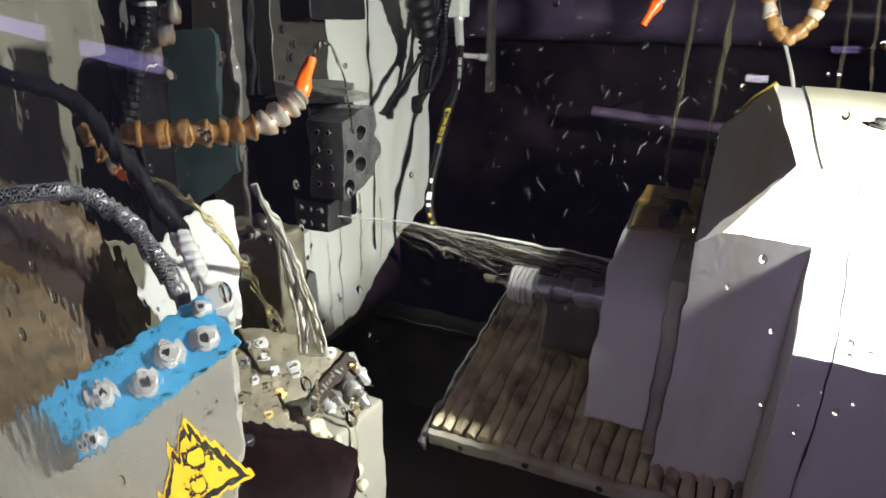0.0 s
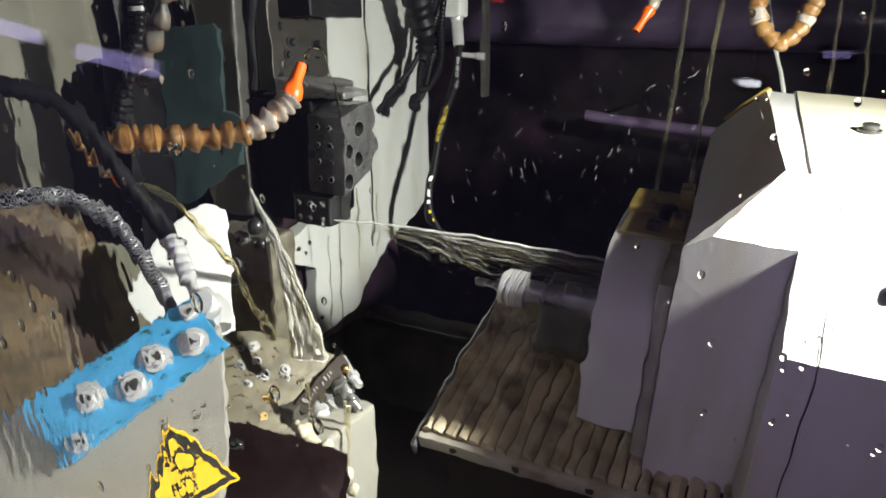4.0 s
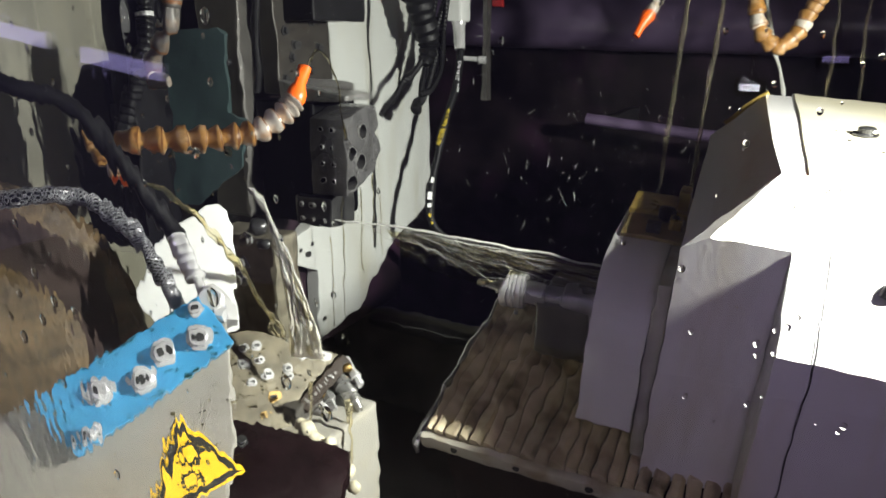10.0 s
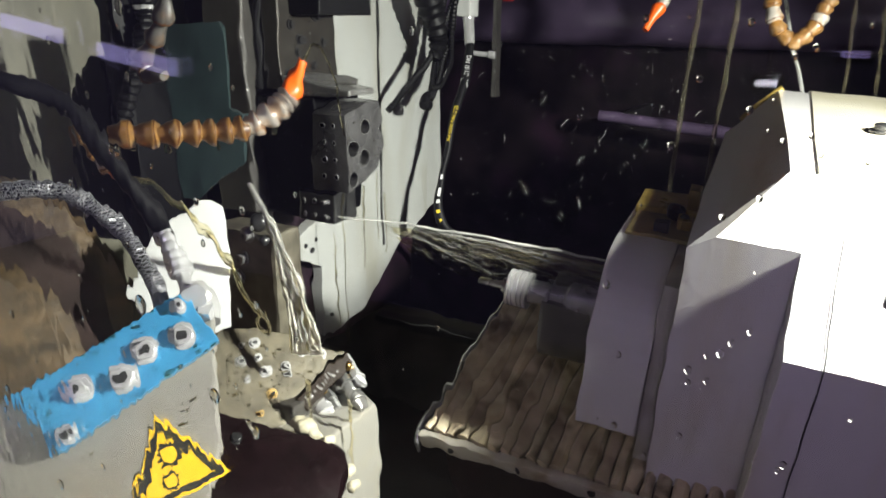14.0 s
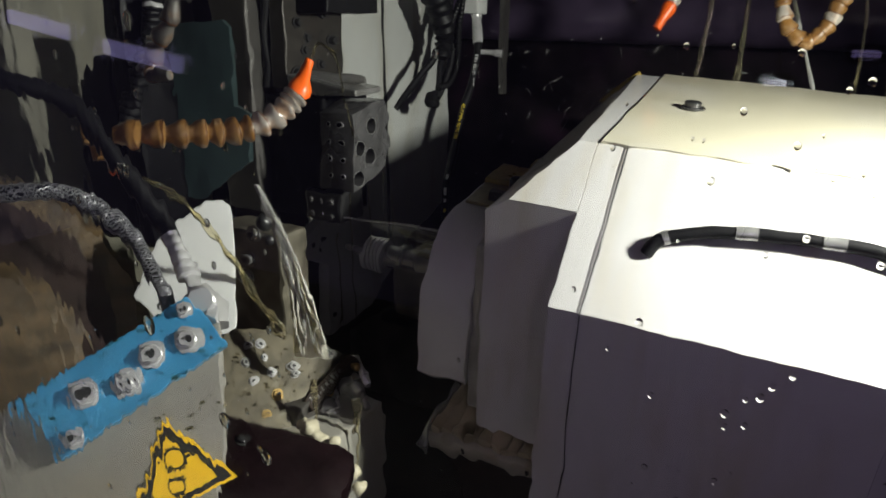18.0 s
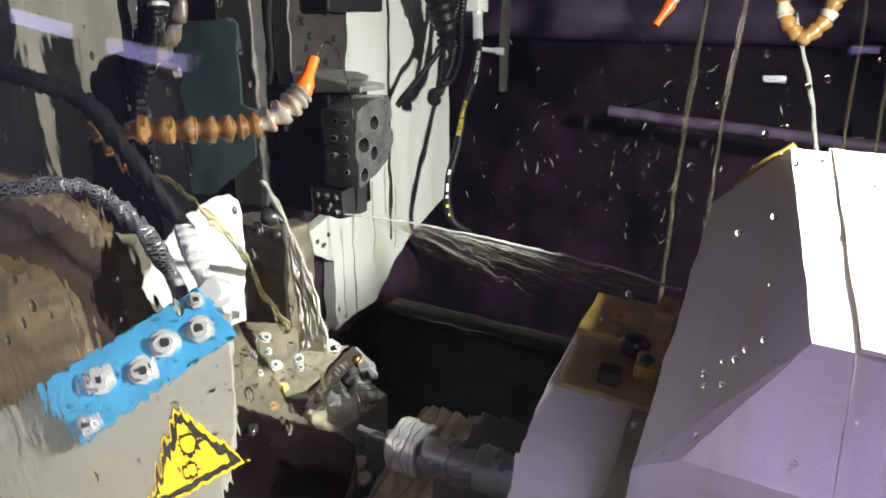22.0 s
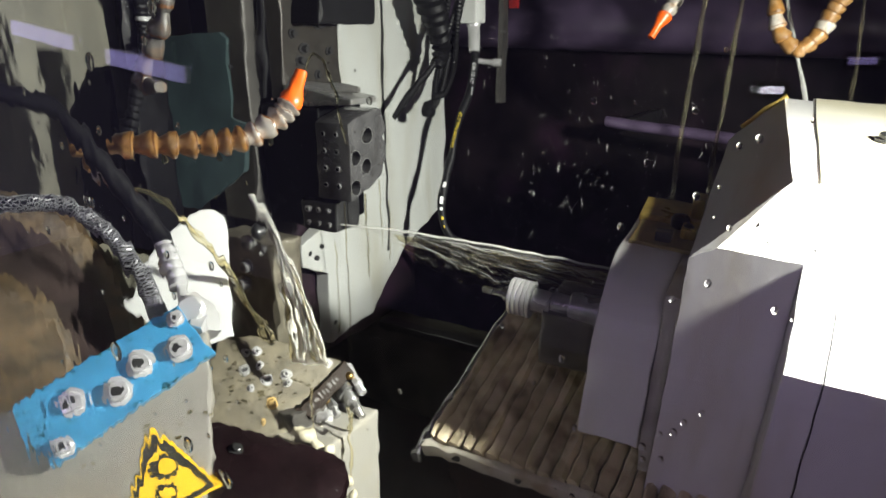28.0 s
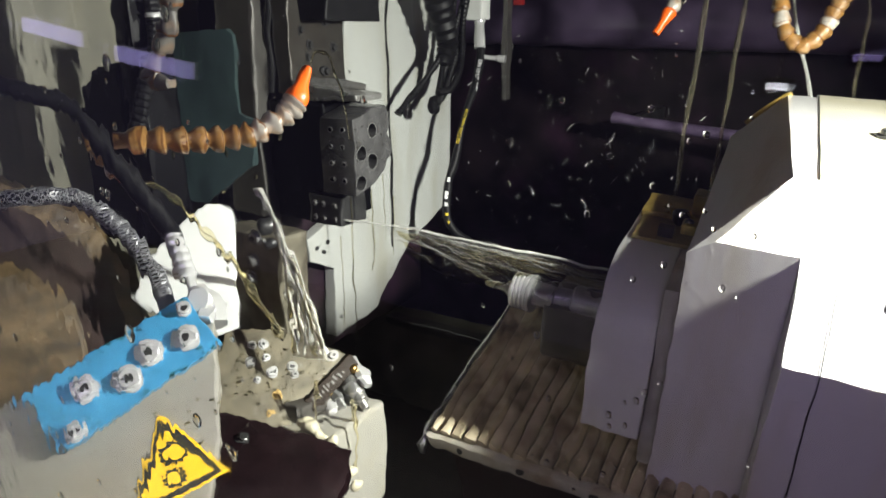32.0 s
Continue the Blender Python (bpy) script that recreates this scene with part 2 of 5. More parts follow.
def blurred_patches(mat, scale, most):
    """Patches where fine ripples on the water blur what lies behind."""
    nt = mat.node_tree
    g = next(n for n in nt.nodes if n.type == "BSDF_GLASS")
    co, n, r = nt.nodes.new("ShaderNodeTexCoord"), nt.nodes.new("ShaderNodeTexNoise"), nt.nodes.new("ShaderNodeMapRange")
    n.inputs["Scale"].default_value, n.inputs["Detail"].default_value = scale, 3
    r.inputs["From Min"].default_value, r.inputs["From Max"].default_value, r.inputs["To Max"].default_value = 0.48, 0.72, most
    nt.links.new(co.outputs["Object"], n.inputs["Vector"])
    nt.links.new(n.outputs["Fac"], r.inputs["Value"])
    nt.links.new(r.outputs["Result"], g.inputs["Roughness"])


RIPPLE = clear("rippled_water_film", (0.97, 0.97, 0.96), 1.33)
blurred_patches(RIPPLE, 60.0, 0.05)
GLASS = clear("window_glass", (0.95, 0.97, 0.96), 1.45)
CELLGLOW = glow("cell_glow", (0.9, 0.86, 1.0), 14)
DIMGLOW = glow("dim_tube_glow", (0.55, 0.42, 1.0), 1.6)
TUBEGLOW = glow("strip_light_glow", (0.55, 0.46, 1.0), 1.5)


# ---- mesh helpers ----
def box(bm, lo, hi, m=None, bevel=0.0):
    """A box between two corners, turned by m about the origin of its own space, with rounded edges."""
    got = bmesh.ops.create_cube(bm, size=1)["verts"]
    c = [(a + b) / 2 for a, b in zip(lo, hi)]
    s = [abs(b - a) for a, b in zip(lo, hi)]
    for v in got:
        v.co = Vector([c[i] + v.co[i] * s[i] for i in range(3)])
    if bevel:
        es = list({e for v in got for e in v.link_edges})
        r = bmesh.ops.bevel(bm, geom=es, offset=bevel, segments=2, affect="EDGES", profile=0.6)
        got = list({v for f in r["faces"] for v in f.verts} | {v for v in got if v.is_valid})
    if m:
        bmesh.ops.transform(bm, matrix=m, verts=got)
    return bm


def tube(bm, pts, radii, seg=12, closed=False):
    """A round tube along points; radii is a number or one for each point."""
    pts = [Vector(p) for p in pts]
    if not hasattr(radii, "__len__"):
        radii = [radii] * len(pts)
    rings, up = [], None
    for i, p in enumerate(pts):
        d = (pts[min(i + 1, len(pts) - 1)] - pts[max(i - 1, 0)]).normalized()
        if up is None:
            up = d.orthogonal().normalized()
        up = (up - d * up.dot(d)).normalized()
        side = d.cross(up)
        rings.append([bm.verts.new(p + (up * math.cos(a) + side * math.sin(a)) * radii[i]) for a in [2 * math.pi * k / seg for k in range(seg)]])
    for a, b in zip(rings, rings[1:]):
        for k in range(seg):
            bm.faces.new((a[k], a[(k + 1) % seg], b[(k + 1) % seg], b[k]))
    bm.faces.new(rings[0][::-1])
    bm.faces.new(rings[-1])
    return bm


def prism(bm, outline, axis, lo, hi, bevel=0.0):
    """An outline of (a, b) pairs drawn out along the axis x, y or z from lo to hi."""
    k = "xyz".index(axis)

    def at(p, h):
        q = list(p)
        q.insert(k, h)
        return q
    a = [bm.verts.new(at(p, lo)) for p in outline]
    b = [bm.verts.new(at(p, hi)) for p in outline]
    n = len(a)
    fs = [bm.faces.new(a), bm.faces.new(b[::-1])]
    fs += [bm.faces.new((a[i], b[i], b[(i + 1) % n], a[(i + 1) % n])) for i in range(n)]
    bmesh.ops.recalc_face_normals(bm, faces=fs)
    if bevel:
        es = list({e for f in fs for e in f.edges})
        bmesh.ops.bevel(bm, geom=es, offset=bevel, segments=2, affect="EDGES", profile=0.6)
    return bm


def curve(pts, n=40):
    """A smooth line of n points through the given ones."""
    pts = [Vector(p) for p in pts]
    p = [2 * pts[0] - pts[1], *pts, 2 * pts[-1] - pts[-2]]
    out = []
    for i in range(n):
        s = i / (n - 1) * (len(pts) - 1)
        k = min(int(s), len(pts) - 2)
        u = s - k
        a, b, c, d = p[k:k + 4]
        out.append(0.5 * (2 * b + (c - a) * u + (2 * a - 5 * b + 4 * c - d) * u * u + (3 * b - a - 3 * c + d) * u ** 3))
    return out


def mesh_of(bm, name, mat, smooth=35):
    bmesh.ops.recalc_face_normals(bm, faces=bm.faces)
    # a broad face keeps its flat normal beside the slim faces of a rounded edge
    for e in bm.edges:
        if len(e.link_faces) == 2:
            a, b = (f.calc_area() for f in e.link_faces)
            an = e.calc_face_angle(0)
            e.smooth = not (an > radians(smooth) or (an > radians(4) and max(a, b) > 8 * min(a, b)))
    for f in bm.faces:
        f.smooth = True
    me = bpy.data.meshes.new(name)
    bm.to_mesh(me)
    bm.free()
    me.materials.append(mat)
    return me


def part(name, bm, mat, parent, label="", smooth=35):
    """Links a bmesh, given in the place's own coordinates, as one mesh under a thing or a part."""
    base = Matrix.Identity(4)
    o = parent
    while o:
        base = o.matrix_basis @ base
        o = o.parent
    bmesh.ops.transform(bm, matrix=base.inverted(), verts=bm.verts)
    ob = new(name, mesh_of(bm, name, mat, smooth))
    ob.parent = parent
    if label:
        tagged(ob, label)
    return ob


def thing(name, at, label, category, group="", kind=""):
    ob = new(name)
    ob.empty_display_size = 0.02
    ob.matrix_basis = Matrix.Translation(at)
    return tagged(ob, label, category, group, kind)


def solid(name, bm, mat, at, label, category="", group="", kind="", smooth=35):
    """A thing of one mesh, whose own origin is at its base."""
    bmesh.ops.translate(bm, vec=-Vector(at), verts=bm.verts)
    ob = new(name, mesh_of(bm, name, mat, smooth))
    ob.matrix_basis = Matrix.Translation(at)
    return tagged(ob, label, category, group, kind)


def frame_of(o, x, y):
    """A matrix whose x runs towards x, whose y lies in the plane of x and y, at o."""
    o, x, y = Vector(o), Vector(x).normalized(), Vector(y)
    z = x.cross(y).normalized()
    y = z.cross(x)
    return Matrix.Translation(o) @ Matrix((x, y, z)).transposed().to_4x4()


def bolt(parent, at, way, r=0.006, h=0.006, mat=None, name="bolt", label=""):
    """A socket-head screw with its washer, standing on a face whose outward way is given."""
    at, way = Vector(at), Vector(way).normalized()
    bm = bmesh.new()
    tube(bm, [at, at + way * h * 0.25], r * 1.45, 16)
    tube(bm, [at + way * h * 0.25, at + way * h * 0.9, at + way * h], [r, r, r * 0.88], 16)
    ob = part(name, bm, mat or BRIGHT, parent, label)
    bm = bmesh.new()
    tube(bm, [at + way * h * 0.7, at + way * (h + 0.0004)], r * 0.5, 6)
    part("socket", bm, INK, ob)
    return ob


def drill(ob, bm):
    """Takes the shapes in bm, given in the place's own coordinates, out of a part for good."""
    bmesh.ops.recalc_face_normals(bm, faces=bm.faces)
    me = bpy.data.meshes.new("drill")
    bm.to_mesh(me)
    bm.free()
    bit = new("drill", me)
    cut = ob.modifiers.new("holes", "BOOLEAN")
    cut.object, cut.solver = bit, "EXACT"
    bpy.context.view_layer.update()
    done = bpy.data.meshes.new_from_object(ob.evaluated_get(bpy.context.evaluated_depsgraph_get()))
    ob.modifiers.clear()
    ob.data = done
    done.shade_smooth()
    done.set_sharp_from_angle(angle=radians(25))
    bpy.data.objects.remove(bit)


# ---- the machine's enclosure ----
def enclosure():
    bm = bmesh.new()
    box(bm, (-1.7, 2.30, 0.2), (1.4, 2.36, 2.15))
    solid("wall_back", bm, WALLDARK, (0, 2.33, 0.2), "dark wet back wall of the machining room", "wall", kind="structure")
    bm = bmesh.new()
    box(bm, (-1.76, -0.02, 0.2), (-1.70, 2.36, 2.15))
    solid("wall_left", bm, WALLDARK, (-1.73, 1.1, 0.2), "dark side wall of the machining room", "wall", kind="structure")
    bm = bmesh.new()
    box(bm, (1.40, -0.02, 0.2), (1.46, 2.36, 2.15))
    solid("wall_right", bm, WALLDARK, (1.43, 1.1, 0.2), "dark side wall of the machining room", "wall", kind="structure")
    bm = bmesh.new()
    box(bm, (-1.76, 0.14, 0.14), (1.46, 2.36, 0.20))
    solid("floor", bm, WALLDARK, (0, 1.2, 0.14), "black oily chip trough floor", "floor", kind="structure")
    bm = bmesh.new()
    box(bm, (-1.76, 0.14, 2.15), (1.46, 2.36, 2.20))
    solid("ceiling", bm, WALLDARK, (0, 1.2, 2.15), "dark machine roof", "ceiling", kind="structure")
    # front door wall with the window's opening
    x0, x1, z0, z1 = -0.66, 0.26, 1.08, 1.78
    bm = bmesh.new()
    for lo, hi in (((-1.76, 0.13, 0.14), (x0, 0.17, 2.2)), ((x1, 0.13, 0.14), (1.46, 0.17, 2.2)), ((x0, 0.13, 0.14), (x1, 0.17, z0)), ((x0, 0.13, z1), (x1, 0.17, 2.2))):
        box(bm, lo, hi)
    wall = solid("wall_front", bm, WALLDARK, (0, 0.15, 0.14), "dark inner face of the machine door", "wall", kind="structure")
    win = thing("window_1", (-0.2, 0.15, z0), "wet safety window of the machine door", "window", kind="structure")
    bm = bmesh.new()
    box(bm, (x0 - 0.004, 0.140, z0 - 0.004), (x1 + 0.004, 0.146, z1 + 0.004))
    pane = part("pane", bm, GLASS, win, "clear wet glass")
    pane.visible_shadow = False
    for lo, hi in (((x0 - .03, .17, z0 - .03), (x0, .182, z1 + .03)), ((x1, .17, z0 - .03), (x1 + .03, .182, z1 + .03)), ((x0, .17, z0 - .03), (x1, .182, z0)), ((x0, .17, z1), (x1, .182, z1 + .03))):
        bm = bmesh.new()
        box(bm, lo, hi, bevel=0.002)
        part("window_frame", bm, BLACK, win)


enclosure()


LEDS = (("work_lamp", (-0.148, -1.6, 1.366), 0.051, 8, CELLGLOW, "row of small white lamp cells in the aisle"),
        ("strip_light", (0.028, -1.6, 1.438), 0.058, 1, DIMGLOW, "short dim violet strip light in the aisle"))


def strip_lights():
    for a, b in (((-2.74, 1.40), (-2.26, 1.335)), ((-3.42, 1.52), (-2.97, 1.45))):
        lamp = thing("strip_light", ((a[0] + b[0]) / 2, -1.6, b[1] - 0.1), "violet-white workshop strip light hanging in the aisle", "lamp", "workshop lights")
        bm = bmesh.new()
        m = frame_of((a[0], -1.6, a[1]), (b[0] - a[0], 0, b[1] - a[1]), (0, 0, 1))
        ln = math.hypot(b[0] - a[0], b[1] - a[1])
        for k in range(2):
            box(bm, (ln * k / 2 + 0.01, -0.03, -0.01), (ln * (k + 1) / 2 - 0.01, 0.03, 0.01), m)
        part("diffuser", bm, TUBEGLOW, lamp)
        bm = bmesh.new()
        box(bm, (0, -0.035, 0.012), (ln, 0.035, 0.03), m)
        part("housing", bm, PAINT, lamp)
        for s in (0.15, 0.85):
            bm = bmesh.new()
            p = m @ Vector((ln * s, 0.03, 0.02))
            tube(bm, [p, (p.x, p.y, 3.2)], 0.004, 6)
            part("hanger", bm, STEEL, lamp)
    # a row of small bright lamps and a faint tube further off
    for name, p, w, n, mat, label in (LEDS):
        lamp = thing(name, p, label, "lamp", "workshop lights")
        bm = bmesh.new()
        box(bm, (p[0] - w / 2 - 0.01, -1.60, p[2] - 0.02), (p[0] + w / 2 + 0.01, -1.62, p[2] + 0.02))
        part("housing", bm, BLACK, lamp)
        for k in range(n):
            bm = bmesh.new()
            x = p[0] - w / 2 + w * k / n
            box(bm, (x, -1.599, p[2] - 0.008), (x + w / n * (0.55 if n > 1 else 1), -1.595, p[2] + 0.008))
            part("lamp_cell", bm, mat, lamp)
        bm = bmesh.new()
        tube(bm, [(p[0], -1.61, p[2] + 0.015), (p[0], -1.61, 3.2)], 0.004, 6)
        part("hanger", bm, STEEL, lamp)
    bm = bmesh.new()
    box(bm, (-4.5, -2.4, 3.2), (2.5, -0.4, 3.26))
    solid("ceiling_workshop", bm, WALLDARK, (-1, -1.4, 3.2), "dark workshop ceiling above the aisle", "ceiling", kind="structure")


strip_lights()
bm = bmesh.new()
box(bm, (-4.5, -2.4, 0.06), (2.5, 2.6, 0.138))
solid("floor_workshop", bm, CONCRETE, (-1.0, 0.0, 0.06), "oily grey concrete workshop floor under the machine", "floor", kind="structure")


def roof_lamp():
    lamp = thing("machine_lamp", LAMP_AT, "bright white machine lamp under the roof", "lamp")
    m = look(LAMP_AT, LAMP_TO)
    bm = bmesh.new()
    box(bm, (-0.12, -0.045, 0.006), (0.12, 0.045, 0.04), m, 0.006)
    part("housing", bm, STEEL, lamp)
    bm = bmesh.new()
    tube(bm, [m @ Vector((0, 0, 0.03)), m @ Vector((0, 0, 0.06)), Vector((0.53, 0.83, 1.85)), Vector((0.53, 0.83, 2.15))], 0.012, 12)
    part("arm", bm, STEEL, lamp)


roof_lamp()


def back_fittings():
    # beam and pipe along the back; their violet stands in for reflected glow
    bm = bmesh.new()
    tube(bm, [(-1.69, 2.20, 1.54), (1.39, 2.14, 1.50)], 0.085, 24)
    solid("pipe", bm, VIOLET, (0, 2.14, 1.415), "round beam along the back wall with violet reflected glow in its colour", "pipe")
    p = thing("pipe", (-0.24, 2.0, 1.19), "thin pipe clamped to the back wall, coloured as a violet reflected streak", "pipe")
    bm = bmesh.new()
    tube(bm, [(-0.60, 2.04, 1.245), (-0.3, 2.01, 1.226), (0.12, 1.98, 1.205)], 0.016, 20)
    part("tube", bm, VIOLET, p)
    for x, y, z in ((-0.52, 2.03, 1.24), (0.05, 1.985, 1.208)):
        bm = bmesh.new()
        box(bm, (x - 0.012, y, z - 0.02), (x + 0.012, 2.299, z + 0.02), bevel=0.003)
        part("clamp", bm, DARKSTEEL, p)
    bm = bmesh.new()
    box(bm, (-1.16, 0.36, 0.9), (-1.10, 0.98, 1.80), bevel=0.01)
    solid("side_cover", bm, GRIME, (-1.13, 0.58, 0.9), "beige stained sheet cover at the chuck side", "cover")


back_fittings()


# ---- way cover ----
def way_cover():
    w = thing("way_cover", (-0.2, 0.95, 0.78), "slatted steel way cover, wet and scratched", "way cover")
    m = frame_of((-0.492, 0.85, 0.868), (1, 0, 0.02), (0.02, math.cos(radians(20)), math.sin(radians(20))))
    random.seed(3)
    x = 0.0
    for i in range(23):
        wd = (0.017, 0.022, 0.024, 0.021)[i % 4] if i < 4 else random.choice((0.020, 0.0215, 0.023))
        bm = bmesh.new()
        out = [(x + 0.002, -0.006), (x + 0.002, 0.004), (x + 0.006, 0.0085 + 0.002 * (i % 2)), (x + wd - 0.007, 0.0065), (x + wd - 0.0015, 0.0), (x + wd - 0.0015, -0.006)]
        a = [bm.verts.new((p, 0.0, q)) for p, q in out]
        b = [bm.verts.new((p, 0.36, q)) for p, q in out]
        n = len(a)
        bm.faces.new(a)
        bm.faces.new(b[::-1])
        for k in range(n):
            bm.faces.new((a[k], b[k], b[(k + 1) % n], a[(k + 1) % n]))
        bmesh.ops.transform(bm, matrix=m, verts=bm.verts)
        s = part("slat", bm, SLAT, w)
        for y in (0.03, 0.115, 0.2):
            bm = bmesh.new()
            p = m @ Vector((x + wd / 2, y + random.uniform(-.006, .006), 0.0075))
            tube(bm, [p, p + Vector((0, -0.0005, 0.0022))], 0.0022, 10)
            part("rivet", bm, SLAT, s)
        x += wd
    bm = bmesh.new()
    box(bm, (-0.004, -0.014, -0.030), (0.50, 0.0, -0.002), m, 0.004)
    part("front_lip", bm, LIP, w, "pale scraped front lip")
    for x in (0.06, 0.17, 0.285):
        bm = bmesh.new()
        p = m @ Vector((x, -0.0135, -0.014))
        tube(bm, [p, p + Vector((0, -0.002, 0))], 0.006, 14)
        part("hole", bm, INK, w)
    bm = bmesh.new()
    tube(bm, [m @ Vector(q) for q in ((-0.003, 0.36, 0.0), (-0.006, 0.18, -0.002), (-0.008, 0.0, -0.006), (-0.012, -0.018, -0.02), (-0.012, -0.02, -0.04))], [.004, .005, .006, .007, .004], 8)
    part("side_rail", bm, STEEL, w)
    bm = bmesh.new()
    box(bm, (0.03, 0.0, -0.3), (0.50, 0.36, -0.008), m)
    part("base", bm, MAROON, w)
    return w


def machine_bed():
    bm = bmesh.new()
    box(bm, (-1.3, 0.55, 0.2), (1.3, 1.6, 0.55))
    solid("machine_bed", bm, MAROON, (0, 1.0, 0.2), "dark oily machine bed casting", "machine bed")
    # guide rail and panel that show when the cover comes forward
    g = thing("bed_panel", (-0.55, 1.36, 0.55), "dark olive oily panel with a rail behind the way cover", "machine panel")
    bm = bmesh.new()
    box(bm, (-1.05, 1.34, 0.55), (0.60, 1.40, 0.80), bevel=0.004)
    part("panel", bm, OLIVE, g)
    bm = bmesh.new()
    box(bm, (-0.92, 1.305, 0.785), (0.40, 1.345, 0.806), bevel=0.004)
    part("rail", bm, DARKSTEEL, g, "dark steel rail")


cover = way_cover()
machine_bed()


# ---- milling head, built square to its own slide, then set at its rest place ----
HEAD_AXES = Matrix(((0.99345, -0.08290, 0.07863), (0.09034, 0.99125, -0.09623), (-0.06996, 0.10270, 0.99225))).to_4x4()
HEAD = Matrix.Translation((0.0071, 0.7708, 1.1561)) @ HEAD_AXES @ Matrix.Translation((-0.012, -0.71, -1.18))


def milling_head():
    h = thing("milling_head", (0.2, 0.95, 0.88), "pale grey machine head with a tool spindle, wet with coolant", "machine head")
    prof = [(0.710, 0.868), (0.710, 1.180), (0.876, 1.341), (1.40, 1.343), (1.40, 0.868)]
    bm = bmesh.new()
    prism(bm, prof, "x", 0.0520, 1.15, 0.0012)
    part("housing", bm, PAINT, h, "light grey painted housing")
    bm = bmesh.new()
    prism(bm, [(y + 0.001, z - 0.001) for y, z in prof], "x", 0.012, 0.0510, 0.0012)
    part("flange", bm, PAINT, h)
    # bead of sealant in the groove
    bm = bmesh.new()
    tube(bm, [(0.0515, 0.7095, 0.89), (0.0515, 0.7095, 1.18), (0.0515, 0.8755, 1.341), (0.0515, 1.39, 1.3425)], 0.0006, 6)
    part("seam", bm, INK, h)
    # oil-yellowed upper face
    bm = bmesh.new()
    random.seed(77)
    rim = [(0.0155 + 1.13 * k / 60, 0.878 + 0.003 * math.sin(k * 1.9) + random.uniform(-.002, .003)) for k in range(61)]
    prism(bm, rim + [(1.1455, 1.395), (0.0155, 1.395)], "z", 1.338, 1.3436)
    part("top_cover", bm, TOPCREAM, h, "cream top cover yellowed by oil")
    bm = bmesh.new()
    q = [(-0.014, 0.876, 1.341), (0.0115, 0.876, 1.341), (0.0115, 0.803, 1.270), (-0.080, 0.803, 1.270), (-0.110, 0.803, 1.250), (-0.035, 1.38, 1.341), (0.0115, 1.38, 1.341),
         (-0.112, 1.34, 1.262), (0.0115, 0.803, 0.885), (-0.110, 0.803, 0.885), (-0.112, 1.34, 0.885), (0.0115, 1.38, 0.885)]
    got = bmesh.ops.convex_hull(bm, input=[bm.verts.new(p) for p in q])
    bmesh.ops.delete(bm, geom=[v for v in bm.verts if not v.link_faces], context="VERTS")
    part("spindle_block", bm, PAINT, h, "light grey spindle block with a slanted side", 12)
    bm = bmesh.new()
    box(bm, (-0.130, 0.818, 0.90), (-0.1105, 1.1, 1.186), bevel=0.004)
    part("joint_strip", bm, OLIVEPAINT, h, "oily olive joint between drum and block")
    # drum round the spindle: flat top and bottom, rounded front
    arc = [(0.943 + 0.134 * math.cos(radians(w)), 1.056 + 0.134 * math.sin(radians(w))) for w in range(90, 186, 8)]
    bm = bmesh.new()
    prism(bm, [(1.14, 1.19)] + arc + [(0.800, 0.955), (0.806, 0.948), (1.14, 0.952)], "x", -0.214, -0.1305, 0.002)
    part("spindle_drum", bm, PAINT, h, "light grey spindle drum with a rounded front")
    bm = bmesh.new()
    box(bm, (-0.206, 0.952, 1.1885), (-0.114, 1.045, 1.1955), bevel=0.0015)
    cap = part("top_plate", bm, PLATEGOLD, h, "oil-yellowed top plate")
    bm = bmesh.new()
    box(bm, (-0.210, 1.0455, 1.1885), (-0.114, 1.135, 1.203), bevel=0.003)
    part("rear_plate", bm, GOLD, h, "golden oil-covered plate")
    bm = bmesh.new()
    tube(bm, [(-0.146, 1.030, 1.195 + k) for k in (0, .004, .0045, .018, .022, .024)], [.008, .008, .0135, .0145, .012, .006], 18)
    part("knob", bm, GLOSSBLACK, cap, "black knurled knob")
    bm = bmesh.new()
    box(bm, (-0.170, 0.966, 1.195), (-0.148, 0.984, 1.211), bevel=0.002)
    part("stop_block", bm, DARKSTEEL, cap, "small dark steel stop")
    bm = bmesh.new()
    box(bm, (-0.140, 0.990, 1.195), (-0.118, 1.020, 1.212), bevel=0.003)
    blk = part("clamp_piece", bm, GOLD, cap, "golden clamp piece")
    bolt(blk, (-0.130, 1.003, 1.212), (0, 0, 1), 0.005, 0.004, DARKSTEEL)
    bm = bmesh.new()
    box(bm, (-0.135, 1.06, 1.203), (-0.116, 1.10, 1.235), bevel=0.004)
    part("lug", bm, GOLD, cap)
    # tool spindle, pointing to the chuck
    a = Vector((-0.214, 0.925, 1.076))
    d = Vector((-1, 0, -0.015)).normalized()

    def turned(name, mat, st, rr, label="", seg=28):
        bm = bmesh.new()
        tube(bm, [a + d * v for v in st], rr, seg)
        return part(name, bm, mat, h, label)
    turned("spindle_sleeve", STEEL, [-0.01, 0.006, 0.0065, 0.055, 0.058], [.036, .036, .029, .027, .024], "dark oily spindle sleeve")
    turned("tool_shank", STEEL, [0.055, 0.083, 0.084, 0.092, 0.093, 0.118], [.019, .019, .026, .026, .020, .020])
    st, rr = [], []
    for k in range(5):
        st += [0.120 + k * .0075, 0.1245 + k * .0075, 0.125 + k * .0075, 0.127 + k * .0075]
        rr += [.0305, .0305, .0275, .0275]
    turned("collet_nut", NUT, st, rr, "bright ringed collet nut")
